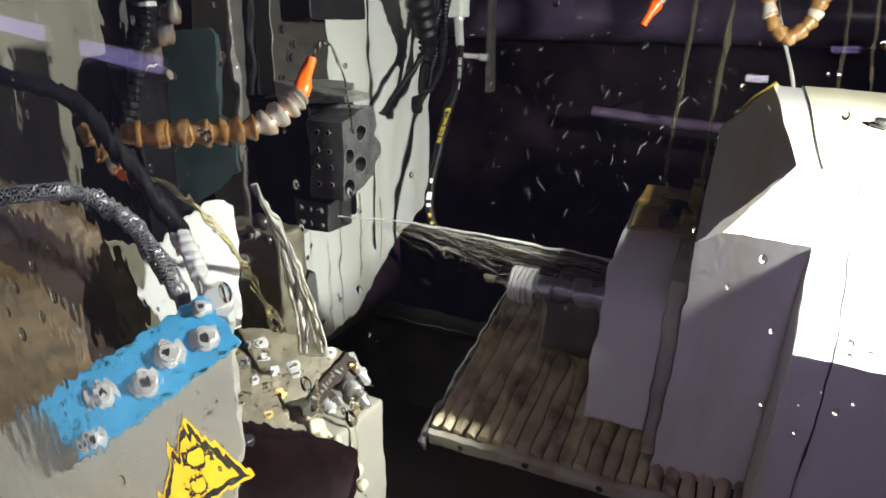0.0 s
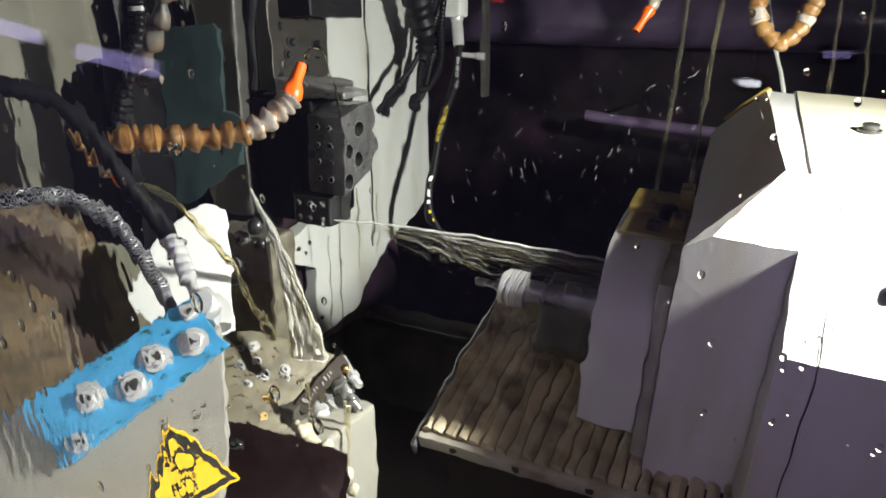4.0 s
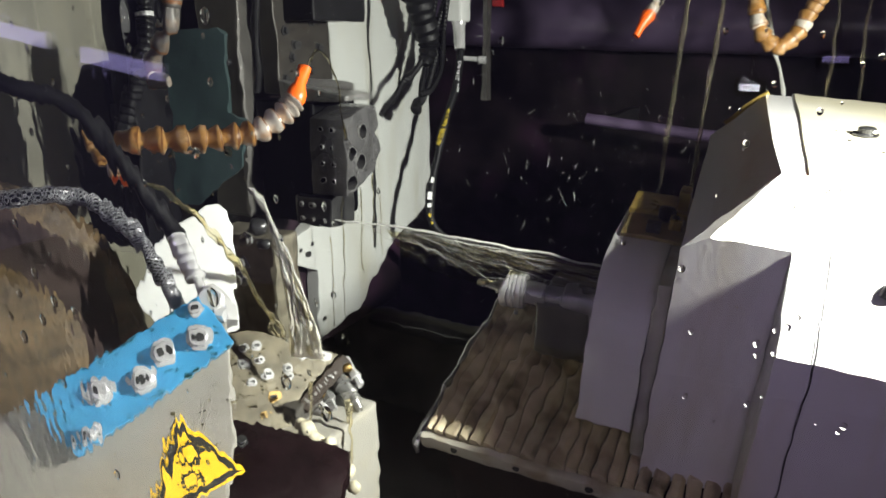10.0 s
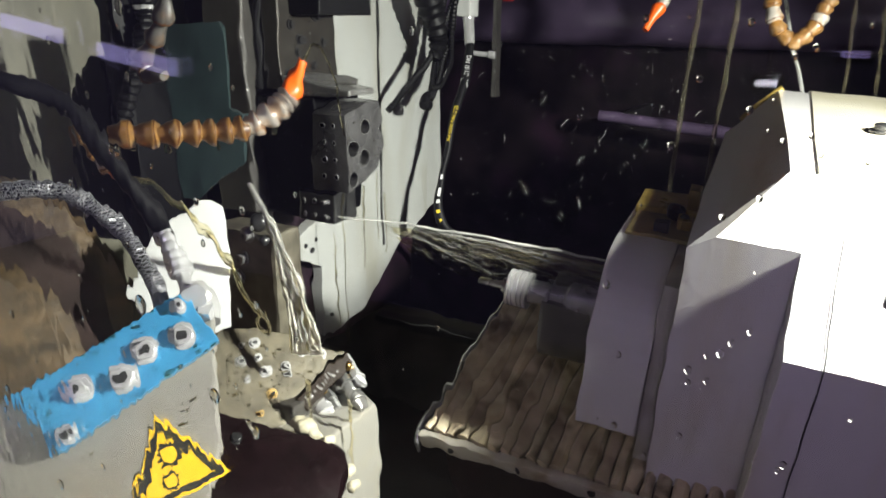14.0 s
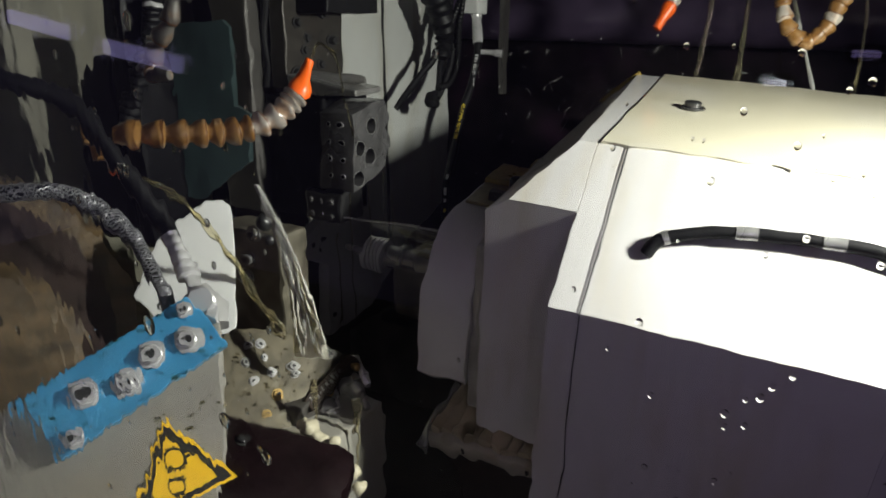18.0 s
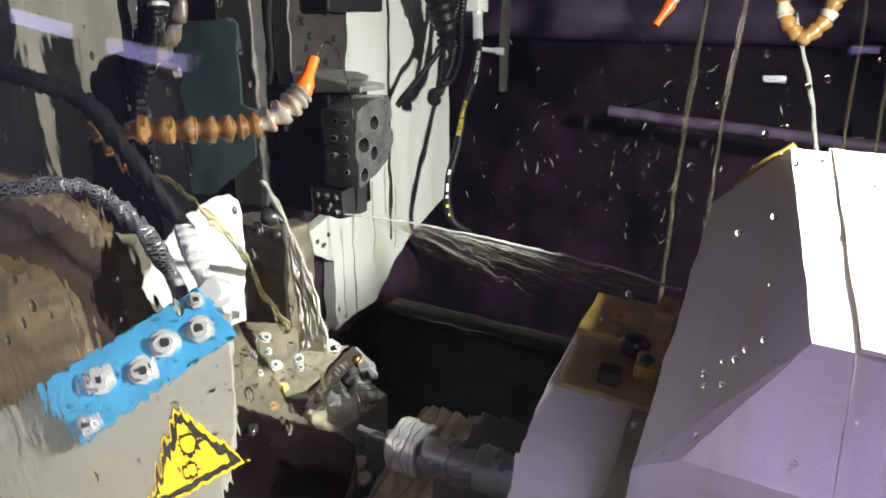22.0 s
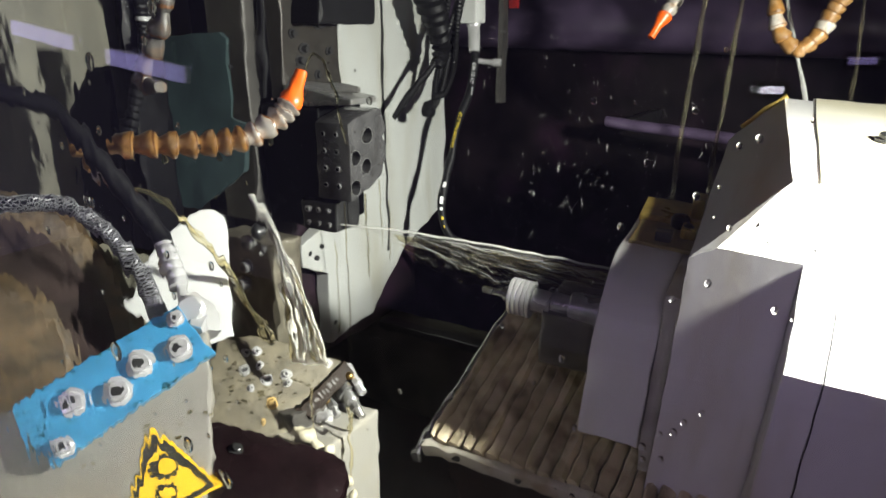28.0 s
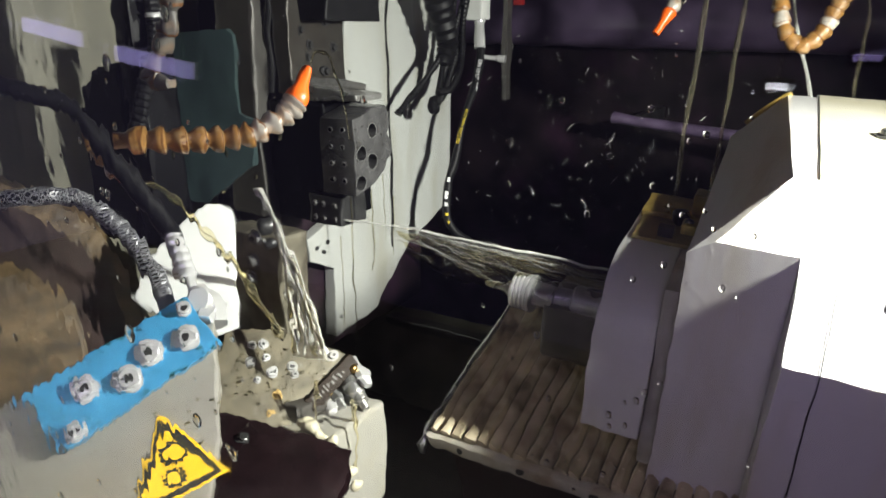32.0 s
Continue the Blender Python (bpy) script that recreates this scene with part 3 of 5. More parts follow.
    turned("cutter", STEEL, [.155, .168, .169, .205, .207], [.013, .012, .0062, .0058, .004], "", 14)
    bm = bmesh.new()
    prism(bm, [(0.895, 1.075), (0.895, 0.992), (0.905, 0.978), (0.925, 0.972), (1.02, 0.972), (1.02, 1.075)], "x", -0.310, -0.228, 0.006)
    part("tool_mount", bm, OLIVE, h, "dark oily tool mount")
    bm = bmesh.new()
    tube(bm, [(-0.030, 1.383, 1.344), (-0.060, 1.372, 1.318), (-0.092, 1.356, 1.284)], 0.0055, 10)
    part("edge_trim", bm, GOLD, h, "golden oily trim on the upper edge")
    # cable over the chamfer
    pts = [(0.108, 0.776, 1.243), (0.118, 0.783, 1.260), (0.141, 0.790, 1.270), (0.188, 0.800, 1.280), (0.261, 0.806, 1.285), (0.337, 0.808, 1.287), (0.399, 0.799, 1.279), (0.434, 0.796, 1.274), (0.475, 0.790, 1.260)]
    c = curve(pts, 56)
    bm = bmesh.new()
    tube(bm, c, 0.0078, 12)
    part("cable", bm, BLACK, h, "black cable bowed over the sloping face")
    for k in (9, 22, 30, 38, 45):
        bm = bmesh.new()
        tube(bm, c[k:k + 3], 0.0086, 12)
        part("sleeve", bm, STEEL, h)
    bolt(h, (0.102, 1.122, 1.3452), (0, 0, 1), 0.012, 0.011, DARKSTEEL)
    bolt(h, (0.72, 1.122, 1.3452), (0, 0, 1), 0.012, 0.011, DARKSTEEL)
    # axis sticker on the lower front face
    m = frame_of((0.386, 0.7088, 1.005), (1, 0, 0), (0, 0, 1))
    bm = bmesh.new()
    box(bm, (0, 0, -0.001), (0.128, 0.137, 0.0012), m)
    lab = part("axis_label", bm, STICKER, h, "grey axis direction sticker")
    for words, x, y in (("-X4", 0.048, 0.094), ("Z4 -", 0.008, 0.060), ("+Z4", 0.088, 0.056), ("+X4", 0.045, 0.014)):
        cu = bpy.data.curves.new("words", "FONT")
        cu.body, cu.size, cu.extrude = words, 0.021, 0.0003
        ob = new("lettering", cu)
        ob.parent = lab
        ob.matrix_basis = lab.matrix_basis.inverted() @ h.matrix_basis.inverted() @ m @ pose(x, y, 0.0016)
        cu.materials.append(INK)
    bm = bmesh.new()
    box(bm, (0.064, 0.036, 0.0012), (0.066, 0.088, 0.0017), m)
    box(bm, (0.046, 0.066, 0.0012), (0.084, 0.068, 0.0019), m)
    part("arrow", bm, INK, lab)
    h.matrix_basis = HEAD @ h.matrix_basis
    return h


head = milling_head()


# ---- upper turret slide ----
def turret_slide():
    t = thing("turret_slide", (-0.85, 1.1, 0.80), "steel turret slide with a white sheet cover and tool block", "turret slide")
    # white sheet cover, facing the spindle
    out = [(1.19, 1.75), (1.60, 1.75), (1.60, 1.06), (1.57, 1.04), (1.404, 0.977), (1.30, 0.90), (1.25, 0.855), (1.096, 0.835), (1.10, 1.00), (1.03, 1.035), (1.025, 1.085), (1.12, 1.115), (1.15, 1.11)]
    bm = bmesh.new()
    prism(bm, out, "x", -0.93, -0.90, 0.003)
    sheet = part("sheet_cover", bm, SHEET, t, "grimy white painted sheet cover with cut corner")
    bm = bmesh.new()
    box(bm, (-0.9, 1.318, 0.99), (-0.897, 1.324, 1.74))
    part("seam", bm, INK, sheet)
    for y, z in ((1.05, 1.06), (1.085, 1.065), (1.115, 0.88), (1.07, 1.045)):
        bm = bmesh.new()
        tube(bm, [(-0.901, y, z), (-0.8985, y, z)], 0.0055, 12)
        part("screw", bm, DARKSTEEL, sheet)
    # steel column behind
    bm = bmesh.new()
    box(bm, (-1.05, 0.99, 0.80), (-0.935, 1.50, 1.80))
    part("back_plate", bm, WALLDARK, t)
    bm = bmesh.new()
    box(bm, (-0.95, 0.88, 1.175), (-0.865, 0.95, 1.78), bevel=0.006)
    part("column", bm, CAST, t, "grey cast column")
    bm = bmesh.new()
    tube(bm, curve([(-0.811, 0.872, 1.70), (-0.812, 0.872, 1.56), (-0.820, 0.872, 1.491), (-0.819, 0.873, 1.447), (-0.826, 0.874, 1.40)], 24), 0.006, 10)
    part("rod", bm, BLACK, t, "thin black hose running down the column")
    # bolted plate
    bm = bmesh.new()
    box(bm, (-0.84, 0.905, 1.395), (-0.805, 1.055, 1.70), bevel=0.003)
    bp = part("bolt_plate", bm, PLATEDARK, t, "oily steel plate with black socket screws")
    for y, z in ((0.93, 1.50), (0.945, 1.455), (0.925, 1.42), (0.955, 1.475), (1.00, 1.515), (1.02, 1.47), (0.99, 1.43)):
        bolt(bp, (-0.805, y, z), (1, 0, 0), 0.0065, 0.009, DARKSTEEL)
    bm = bmesh.new()
    box(bm, (-0.86, 0.93, 1.515), (-0.74, 1.08, 1.62), bevel=0.004)
    part("clamp_block", bm, BLACK, t, "black clamp block")
    # dark body between the column and the tool block
    bm = bmesh.new()
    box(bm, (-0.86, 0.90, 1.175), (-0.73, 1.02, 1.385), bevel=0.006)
    part("turret_body", bm, VOIDBLACK, t, "near-black turret body")
    # tool block with four bores
    x1, x0 = -0.655, -0.726
    bm = bmesh.new()
    prof = [(0.884, 1.236), (0.884, 1.363), (0.935, 1.378), (0.972, 1.38), (0.978, 1.365), (0.985, 1.345), (0.972, 1.332), (0.985, 1.318), (0.988, 1.300), (0.974, 1.285), (0.968, 1.268), (0.93, 1.25)]
    prism(bm, prof, "x", x0, x1, 0.003)
    blk = part("tool_block", bm, BLOCKSTEEL, t, "steel tool block with round bores")
    bores = ((0.931, 1.340, 0.0125), (0.900, 1.307, 0.012), (0.927, 1.290, 0.0125), (0.897, 1.258, 0.0125))
    bm = bmesh.new()
    for y, z, r in bores:
        tube(bm, [(x1 - 0.055, y, z), (x1 + 0.01, y, z)], r, 32)
    drill(blk, bm)
    for y, z, r in bores:
        bm = bmesh.new()
        tube(bm, [(x1 + 0.0003, y + r * 1.03 * math.cos(k * math.pi / 16), z + r * 1.03 * math.sin(k * math.pi / 16)) for k in range(33)], 0.0006, 6)
        part("bore_edge", bm, STEEL, blk)
    for k in range(8):
        y, z, xx = 0.8835, 1.345 - (k // 2) * 0.028, x0 + 0.022 + (k % 2) * 0.024
        bm = bmesh.new()
        tube(bm, [(xx, y, z), (xx, y - 0.0010, z)], 0.0047, 14)
        sc = part("screw", bm, BRIGHT if k % 3 else STEEL, blk)
        bm = bmesh.new()
        tube(bm, [(xx, y, z), (xx, y - 0.0014, z)], 0.0036, 14)
        part("socket", bm, VOID, sc)
    bm = bmesh.new()
    prism(bm, [(-0.80, 1.385), (-0.66, 1.39), (-0.66, 1.40), (-0.70, 1.405), (-0.80, 1.42)], "y", 0.90, 0.97, 0.003)
    part("top_cap", bm, STEEL, t)
    bm = bmesh.new()
    tube(bm, [(-0.78, 0.93, 1.415), (-0.70, 0.945, 1.412), (-0.68, 0.95, 1.41)], [.008, .008, .005], 12)
    part("pin", bm, STEEL, t)
    bm = bmesh.new()
    box(bm, (-0.765, 0.885, 1.178), (-0.690, 0.95, 1.23), bevel=0.004)
    lower = part("lower_block", bm, DARKSTEEL, t)
    for k in range(6):
        bolt(lower, (-0.75 + (k % 3) * 0.022, 0.885, 1.215 - (k // 3) * 0.025), (0, -1, 0), 0.004, 0.003, STEEL)
    # teal guard plate
    bm = bmesh.new()
    m = frame_of((-0.747, 0.752, 1.290), (-0.94, -0.34, -0.02), (0.02, -0.02, 1))
    out = [(-0.003, 0.014), (-0.011, 0.084), (0.012, 0.094), (0.004, 0.205), (0.012, 0.214), (0.14, 0.207), (0.19, 0.05), (0.185, 0.0), (0.166, -0.036), (0.083, -0.047)]
    a = [bm.verts.new(m @ Vector((x, y, 0))) for x, y in out]
    b = [bm.verts.new(m @ Vector((x, y, -0.010))) for x, y in out]
    n = len(a)
    bm.faces.new(a)
    bm.faces.new(b[::-1])
    for k in range(n):
        bm.faces.new((a[k], b[k], b[(k + 1) % n], a[(k + 1) % n]))
    gp = part("guard_plate", bm, GREEN, t, "dark teal guard plate")
    for x, y in ((0.018, 0.178), (0.008, 0.166), (0.019, 0.156), (0.020, 0.144), (0.028, 0.130), (0.060, 0.15), (0.075, 0.19)):
        bolt(gp, m @ Vector((x, y, 0)), m.to_3x3().col[2] * (1 if m.to_3x3().col[2].y < 0 else -1), 0.004, 0.004, DARKSTEEL)
    return t


slide = turret_slide()


def slide_hoses():
    things = []
    hz = thing("hydraulic_hose", (-0.77, 1.45, 1.04), "black hydraulic hose with white and yellow print", "hose")
    pts = [(-0.79, 1.548, 1.51), (-0.776, 1.53, 1.44), (-0.770, 1.495, 1.369), (-0.772, 1.45, 1.30), (-0.773, 1.415, 1.22), (-0.769, 1.37, 1.14), (-0.758, 1.349, 1.082), (-0.738, 1.352, 1.045), (-0.715, 1.38, 1.015), (-0.71, 1.42, 0.96)]
    c = curve(pts, 70)
    bm = bmesh.new()
    tube(bm, c, 0.0095, 16)
    part("tube", bm, BLACK, hz)
    bm = bmesh.new()
    tube(bm, [(-0.792, 1.553, 1.535), (-0.79, 1.549, 1.515), (-0.789, 1.547, 1.51), (-0.778, 1.532, 1.455)], [.016, .016, .0135, .0125], 18)
    part("ferrule", bm, BRIGHT, hz, "crimped steel ferrule")
    bm = bmesh.new()
    box(bm, (-0.83, 1.53, 1.52), (-0.775, 1.58, 1.66), bevel=0.006)
    part("fitting_block", bm, WHITE, hz, "white fitting block")
    bm = bmesh.new()
    tube(bm, [(-0.775, 1.53, 1.435), (-0.735, 1.545, 1.432), (-0.734, 1.545, 1.432), (-0.715, 1.55, 1.431)], [.006, .006, .009, .009], 10)
    part("side_fitting", bm, BRIGHT, hz, "small steel screw fitting")
    # print along the hose: bars for the maker's name, readable size marks as letters
    view = Vector((0.42, -0.88, 0.2)).normalized()

    def mark(i0, i1, mat, w):
        bm = bmesh.new()
        q = []
        for p, pn in zip(c[i0:i1], c[i0 + 1:i1 + 1]):
            d = (pn - p).normalized()
            side = d.cross(view).normalized()
            out = side.cross(d).normalized()
            out = out if out.dot(view) > 0 else -out
            q.append([bm.verts.new(p + out * 0.0100 + side * s * w) for s in (-1, 1)] + [bm.verts.new(p + out * 0.0088 + side * s * w) for s in (-1, 1)])
        for a, b in zip(q, q[1:]):
            bm.faces.new((a[0], a[1], b[1], b[0]))
            bm.faces.new((a[2], b[2], b[3], a[3]))
            bm.faces.new((a[0], b[0], b[2], a[2]))
            bm.faces.new((a[1], a[3], b[3], b[1]))
        bm.faces.new((q[0][0], q[0][2], q[0][3], q[0][1]))
        bm.faces.new((q[-1][0], q[-1][1], q[-1][3], q[-1][2]))
        part("print", bm, mat, hz)
    for i in (36, 39, 40, 42):
        mark(i, i + 2 if i < 39 else i + 2, WORDS, 0.0035)
    mark(45, 47, GOLDPRINT, 0.003)
    mark(48, 50, GOLDPRINT, 0.002)

    def word(text, i, mat, size):
        p, d = c[i], (c[i + 3] - c[i]).normalized()
        side = d.cross(view).normalized()
        out = view
        cu = bpy.data.curves.new("words", "FONT")
        cu.body, cu.size, cu.extrude, cu.align_y = text, size, 0.0002, "CENTER"
        ob = new("lettering", cu)
        ob.parent = hz
        y = out.cross(d)
        ob.matrix_basis = hz.matrix_basis.inverted() @ frame_of(p + out * 0.0098, d, y)
        cu.materials.append(mat)
    word("DN 10 I.D. 3/8\"", 9, WORDS, 0.012)
    word("45.0 MPa 5075 PSI", 21, GOLDPRINT, 0.012)
    things.append(hz)

    cb = thing("cable_bundle", (-0.80, 1.40, 1.32), "bundle of black corrugated cables", "cable")
    runs = (((-0.79, 1.50, 1.60), (-0.80, 1.46, 1.52), (-0.805, 1.394, 1.437), (-0.82, 1.33, 1.38), (-0.84, 1.274, 1.321)),
            ((-0.80, 1.52, 1.60), (-0.80, 1.47, 1.48), (-0.80, 1.43, 1.40), (-0.80, 1.39, 1.345), (-0.79, 1.35, 1.35)),
            ((-0.81, 1.47, 1.60), (-0.81, 1.44, 1.48), (-0.81, 1.41, 1.40), (-0.80, 1.38, 1.335)),
            ((-0.79, 1.49, 1.60), (-0.785, 1.46, 1.50), (-0.785, 1.45, 1.42), (-0.79, 1.42, 1.37), (-0.80, 1.38, 1.36)))
    for r in runs:
        cc = curve(r, 90)
        bm = bmesh.new()
        tube(bm, cc, [0.0082 if k % 2 else 0.0066 for k in range(90)], 10)
        part("cable", bm, BLACK, cb, smooth=20)
    bm = bmesh.new()
    tube(bm, curve([(-0.800, 1.364, 1.580), (-0.800, 1.392, 1.522), (-0.800, 1.417, 1.468), (-0.800, 1.398, 1.425)], 30), [0.034 - 0.018 * k / 29 + 0.003 * math.sin(k * 1.7) for k in range(30)], 14)
    part("sleeve", bm, BLACK, cb, "black rubber sleeve round the cables")
    bm = bmesh.new()
    tube(bm, curve([(-0.80, 1.36, 1.345), (-0.795, 1.345, 1.33), (-0.80, 1.37, 1.325)], 8), 0.012, 10)
    part("tie", bm, BLACK, cb)
    bm = bmesh.new()
    box(bm, (-0.75, 1.60, 1.33), (-0.738, 1.625, 1.75))
    solid("bracket", bm, CAST, (-0.744, 1.61, 1.33), "thin grey upright bracket", "bracket")
    bm = bmesh.new()
    box(bm, (-0.735, 1.62, 1.555), (-0.71, 1.635, 1.60), bevel=0.003)
    things.append(cb)
    solid("indicator", bm, RED, (-0.72, 1.63, 1.555), "small red plastic indicator", "indicator")
    return things


slide_things = [slide] + slide_hoses()


# ---- lower turret with the blue plate ----
FITTINGS = (((-0.585, 0.763, 0.970), 0.017, STEEL, 20), ((-0.594, 0.723, 0.937), 0.018, BRIGHT, 20), ((-0.596, 0.738, 0.955), 0.010, STEEL, 6), ((-0.572, 0.772, 0.985), 0.010, NUT, 6), ((-0.562, 0.755, 0.955), 0.010, STEEL, 12), ((-0.607, 0.715, 0.925), 0.009, BRASS, 6))
BALLS = (((-0.583, 0.768, 0.994), 0.0075), ((-0.604, 0.733, 0.960), 0.0065))


def lower_turret():
    t = thing("lower_turret", (-0.55, 0.5, 0.85), "cream painted lower turret with blue plate and screws", "turret")
    B = frame_of((-0.436, 0.368, 1.284), (-0.051, -0.118, -0.052), (0.037, 0.006, -0.035))
    up = B.to_3x3().col[2]

    def plate(name, out, m, top, depth, mat, parent, label="", bevel=0.0):
        bm = bmesh.new()
        prism(bm, out, "z", top - depth, top, bevel)
        bmesh.ops.transform(bm, matrix=m, verts=bm.verts)
        return part(name, bm, mat, parent, label)
    blue = plate("mount_plate", [(-0.002, -0.001), (-0.005, 0.0515), (0.136, 0.056), (0.140, 0.0)], B, 0.0, 0.012, BLUE, t, "bright blue mounting plate", 0.0012)
    for x, y, r in ((0.0172, 0.0311, .0080), (0.046, 0.025, .0080), (0.0707, 0.0342, .0082), (0.100, 0.0223, .0080), (0.1231, 0.047, .0056), (0.006, 0.0085, .0050)):
        bolt(blue, B @ Vector((x, y, 0)), up, r, 0.006)
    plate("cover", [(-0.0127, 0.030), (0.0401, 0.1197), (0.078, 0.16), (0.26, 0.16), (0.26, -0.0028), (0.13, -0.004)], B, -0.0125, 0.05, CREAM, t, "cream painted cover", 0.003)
    # warning triangle
    a, b, c = (0.066, 0.0716), (0.0465, 0.1435), (0.131, 0.130)
    sign = plate("warning_sign", [a, b, c], B, -0.0115, 0.001, YELLOW, t, "yellow and black triangular warning sign")
    g = [(sum(p[i] for p in (a, b, c)) / 3) for i in (0, 1)]
    plate("border", [(g[0] + (p[0] - g[0]) * 0.90, g[1] + (p[1] - g[1]) * 0.90) for p in (a, b, c)], B, -0.0110, 0.0005, INK, sign, "black border")
    plate("field", [(g[0] + (p[0] - g[0]) * 0.70, g[1] + (p[1] - g[1]) * 0.70) for p in (a, b, c)], B, -0.0106, 0.0006, YELLOW, sign, "yellow field")
    for cx, cy, r in ((0.074, 0.104, 0.009), (0.084, 0.122, 0.007)):
        out = []
        for k in range(48):
            an = 2 * math.pi * k / 48
            rr = r * (1.18 if k % 4 < 2 else 0.95)
            out.append((cx + rr * math.cos(an), cy + rr * math.sin(an)))
        gear = plate("gear_symbol", out, B, -0.0102, 0.0004, INK, sign)
        plate("gear_hole", [(cx + r * 0.72 * math.cos(k / 4), cy + r * 0.72 * math.sin(k / 4)) for k in range(25)], B, -0.0099, 0.0003, YELLOW, gear)
    # rounded white plate behind
    O = frame_of((-0.60, 0.55, 1.29), (0.663, 0.7486, 0), (-0.2624, 0.2324, 0.9365))
    plate("white_plate", [(-0.025, 0.0064), (-0.0117, 0.0157), (0.0058, 0.0155), (0.0156, 0.0067), (0.0190, -0.0123), (0.0120, -0.135), (-0.05, -0.15), (-0.098, -0.085), (-0.078, -0.043), (-0.0542, -0.0117)], O, 0.0, 0.012, WHITE, t, "white plate with rounded corner", 0.002)
    # grey screw plate
    G = frame_of((-0.67 * 1.07, 0.626 * 1.07, 1.5 - 0.405 * 1.07), (0.6918, 0.6265, -0.359), (-0.2501, 0.6743, 0.6949))
    gp = plate("screw_plate", [(-0.0214, -0.004), (0.033, 0.010), (0.0949, 0.012), (0.166, 0.0035), (0.1131, -0.0843), (0.110, -0.135), (0.0933, -0.155), (0.0321, -0.1605), (-0.0214, -0.1070)], G, 0.0, 0.03, WETPLATE, t, "wet steel plate with screws", 0.002)
    gu = G.to_3x3().col[2]
    for k, (x, y) in enumerate(((0.0363, -0.0138), (0.0466, -0.0335), (0.0903, -0.0369), (0.0962, -0.0480), (0.0787, -0.0828), (0.0421, -0.0692), (0.1301, -0.0010), (0.020, -0.020), (0.1451, -0.0040), (0.0724, -0.1120), (0.062, -0.052), (0.110, -0.012), (0.025, -0.045))):
        bolt(gp, G @ Vector((x, y, 0)), gu, 0.0058 if k % 2 == 0 else 0.0042, 0.004, (NUT, STEEL, BRASS)[(k % 5) // 2])
    # recessed brown edge with stamped marks, and the threaded fittings on it
    way = Vector((0.75, -0.4, -0.3)).normalized()
    ea, eb = G @ Vector((0.1131, -0.0843, 0)), G @ Vector((0.166, 0.0035, 0))
    E = frame_of(ea, eb - ea, (0.35, -0.30, -0.75))
    ln = (eb - ea).length
    bm = bmesh.new()
    box(bm, (0.0, 0.001, -0.012), (ln, 0.024, 0.012), E, 0.0015)
    rim = part("edge_bar", bm, RECESS, t, "brown recessed edge with stamped marks")
    zs = 0.0122 if E.to_3x3().col[2].dot(Vector((0.5, -0.6, 0.4))) > 0 else -0.0136
    for k in range(9):
        bm = bmesh.new()
        x = ln * (0.10 + 0.075 * k)
        box(bm, (x, 0.006 + 0.002 * (k % 3), zs), (x + 0.0035, 0.014 + 0.002 * (k % 2), zs + 0.0014), E)
        part("stamped_mark", bm, CAST, rim)
    for p, r, mat, seg in (FITTINGS):
        p = Vector(p)
        bm = bmesh.new()
        st, rr = [-0.035, 0.0, 0.0005, 0.010, 0.0105], [r * .8, r * .8, r, r, r * .70]
        for q in range(6):
            st += [0.0112 + q * 0.0026, 0.0125 + q * 0.0026]
            rr += [r * .72, r * .62]
        st += [0.0272, 0.0275, 0.024]
        rr += [r * .55, r * .40, r * .36]
        tube(bm, [p + way * v for v in st], rr, seg)
        part("fitting", bm, mat, t, smooth=25)
    for p, r in (BALLS):
        bm = bmesh.new()
        bmesh.ops.create_icosphere(bm, subdivisions=2, radius=r, matrix=Matrix.Translation(p))
        part("grease_nipple", bm, BRASS, t, "small brass grease nipple")
    bm = bmesh.new()
    box(bm, (-0.70, 0.64, 0.66), (-0.535, 0.78, 0.943), bevel=0.006)
    part("box_cover", bm, BOXCREAM, t, "pale cream sheet box")
    bm = bmesh.new()
    box(bm, (-0.74, 0.66, 0.75), (-0.60, 0.77, 0.97), bevel=0.006)
    part("core", bm, CAST, t)
    # dark glossy housing in front
    bm = bmesh.new()
    m = frame_of((-0.575, 0.497, 1.032), (0.83, 0.42, -0.26), (-0.35, 0.80, 0.3))
    box(bm, (-0.07, -0.10, -0.14), (0.17, 0.04, 0.0), m, 0.03)
    dk = part("dark_housing", bm, GLOSSBLACK, t, "dark glossy housing")
    bolt(dk, m @ Vector((0.03, 0.0, 0.0)), m.to_3x3().col[2], 0.006, 0.005, DARKSTEEL)
    # column behind the coolant sheet
    bm = bmesh.new()
    box(bm, (-0.80, 0.72, 0.80), (-0.672, 0.78, 1.205), bevel=0.006)
    col = part("steel_column", bm, COLSTEEL, t, "wet grey olive steel column")
    for z in (1.20, 1.16, 1.13):
        bolt(col, (-0.735 + (z - 1.16) * 0.3, 0.72, z), (0, -1, 0), 0.009, 0.008, STEEL)
    for p, q in (((-0.699, 0.72, 1.222), 0.014), ((-0.690, 0.72, 1.196), 0.008)):
        bm = bmesh.new()
        tube(bm, [Vector(p) + Vector((0, -q * math.sin(a * math.pi / 16), 0)) for a in range(8)], [q * math.cos(a * math.pi / 16) for a in range(8)], 24)
        part("domed_cap", bm, DARKSTEEL, col, "wet domed cap")
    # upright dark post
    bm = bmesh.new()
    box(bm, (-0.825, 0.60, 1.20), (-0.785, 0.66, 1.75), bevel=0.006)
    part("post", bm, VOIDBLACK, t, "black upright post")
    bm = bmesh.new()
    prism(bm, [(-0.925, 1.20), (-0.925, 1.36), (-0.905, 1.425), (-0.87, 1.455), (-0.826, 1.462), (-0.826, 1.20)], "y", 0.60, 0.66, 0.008)
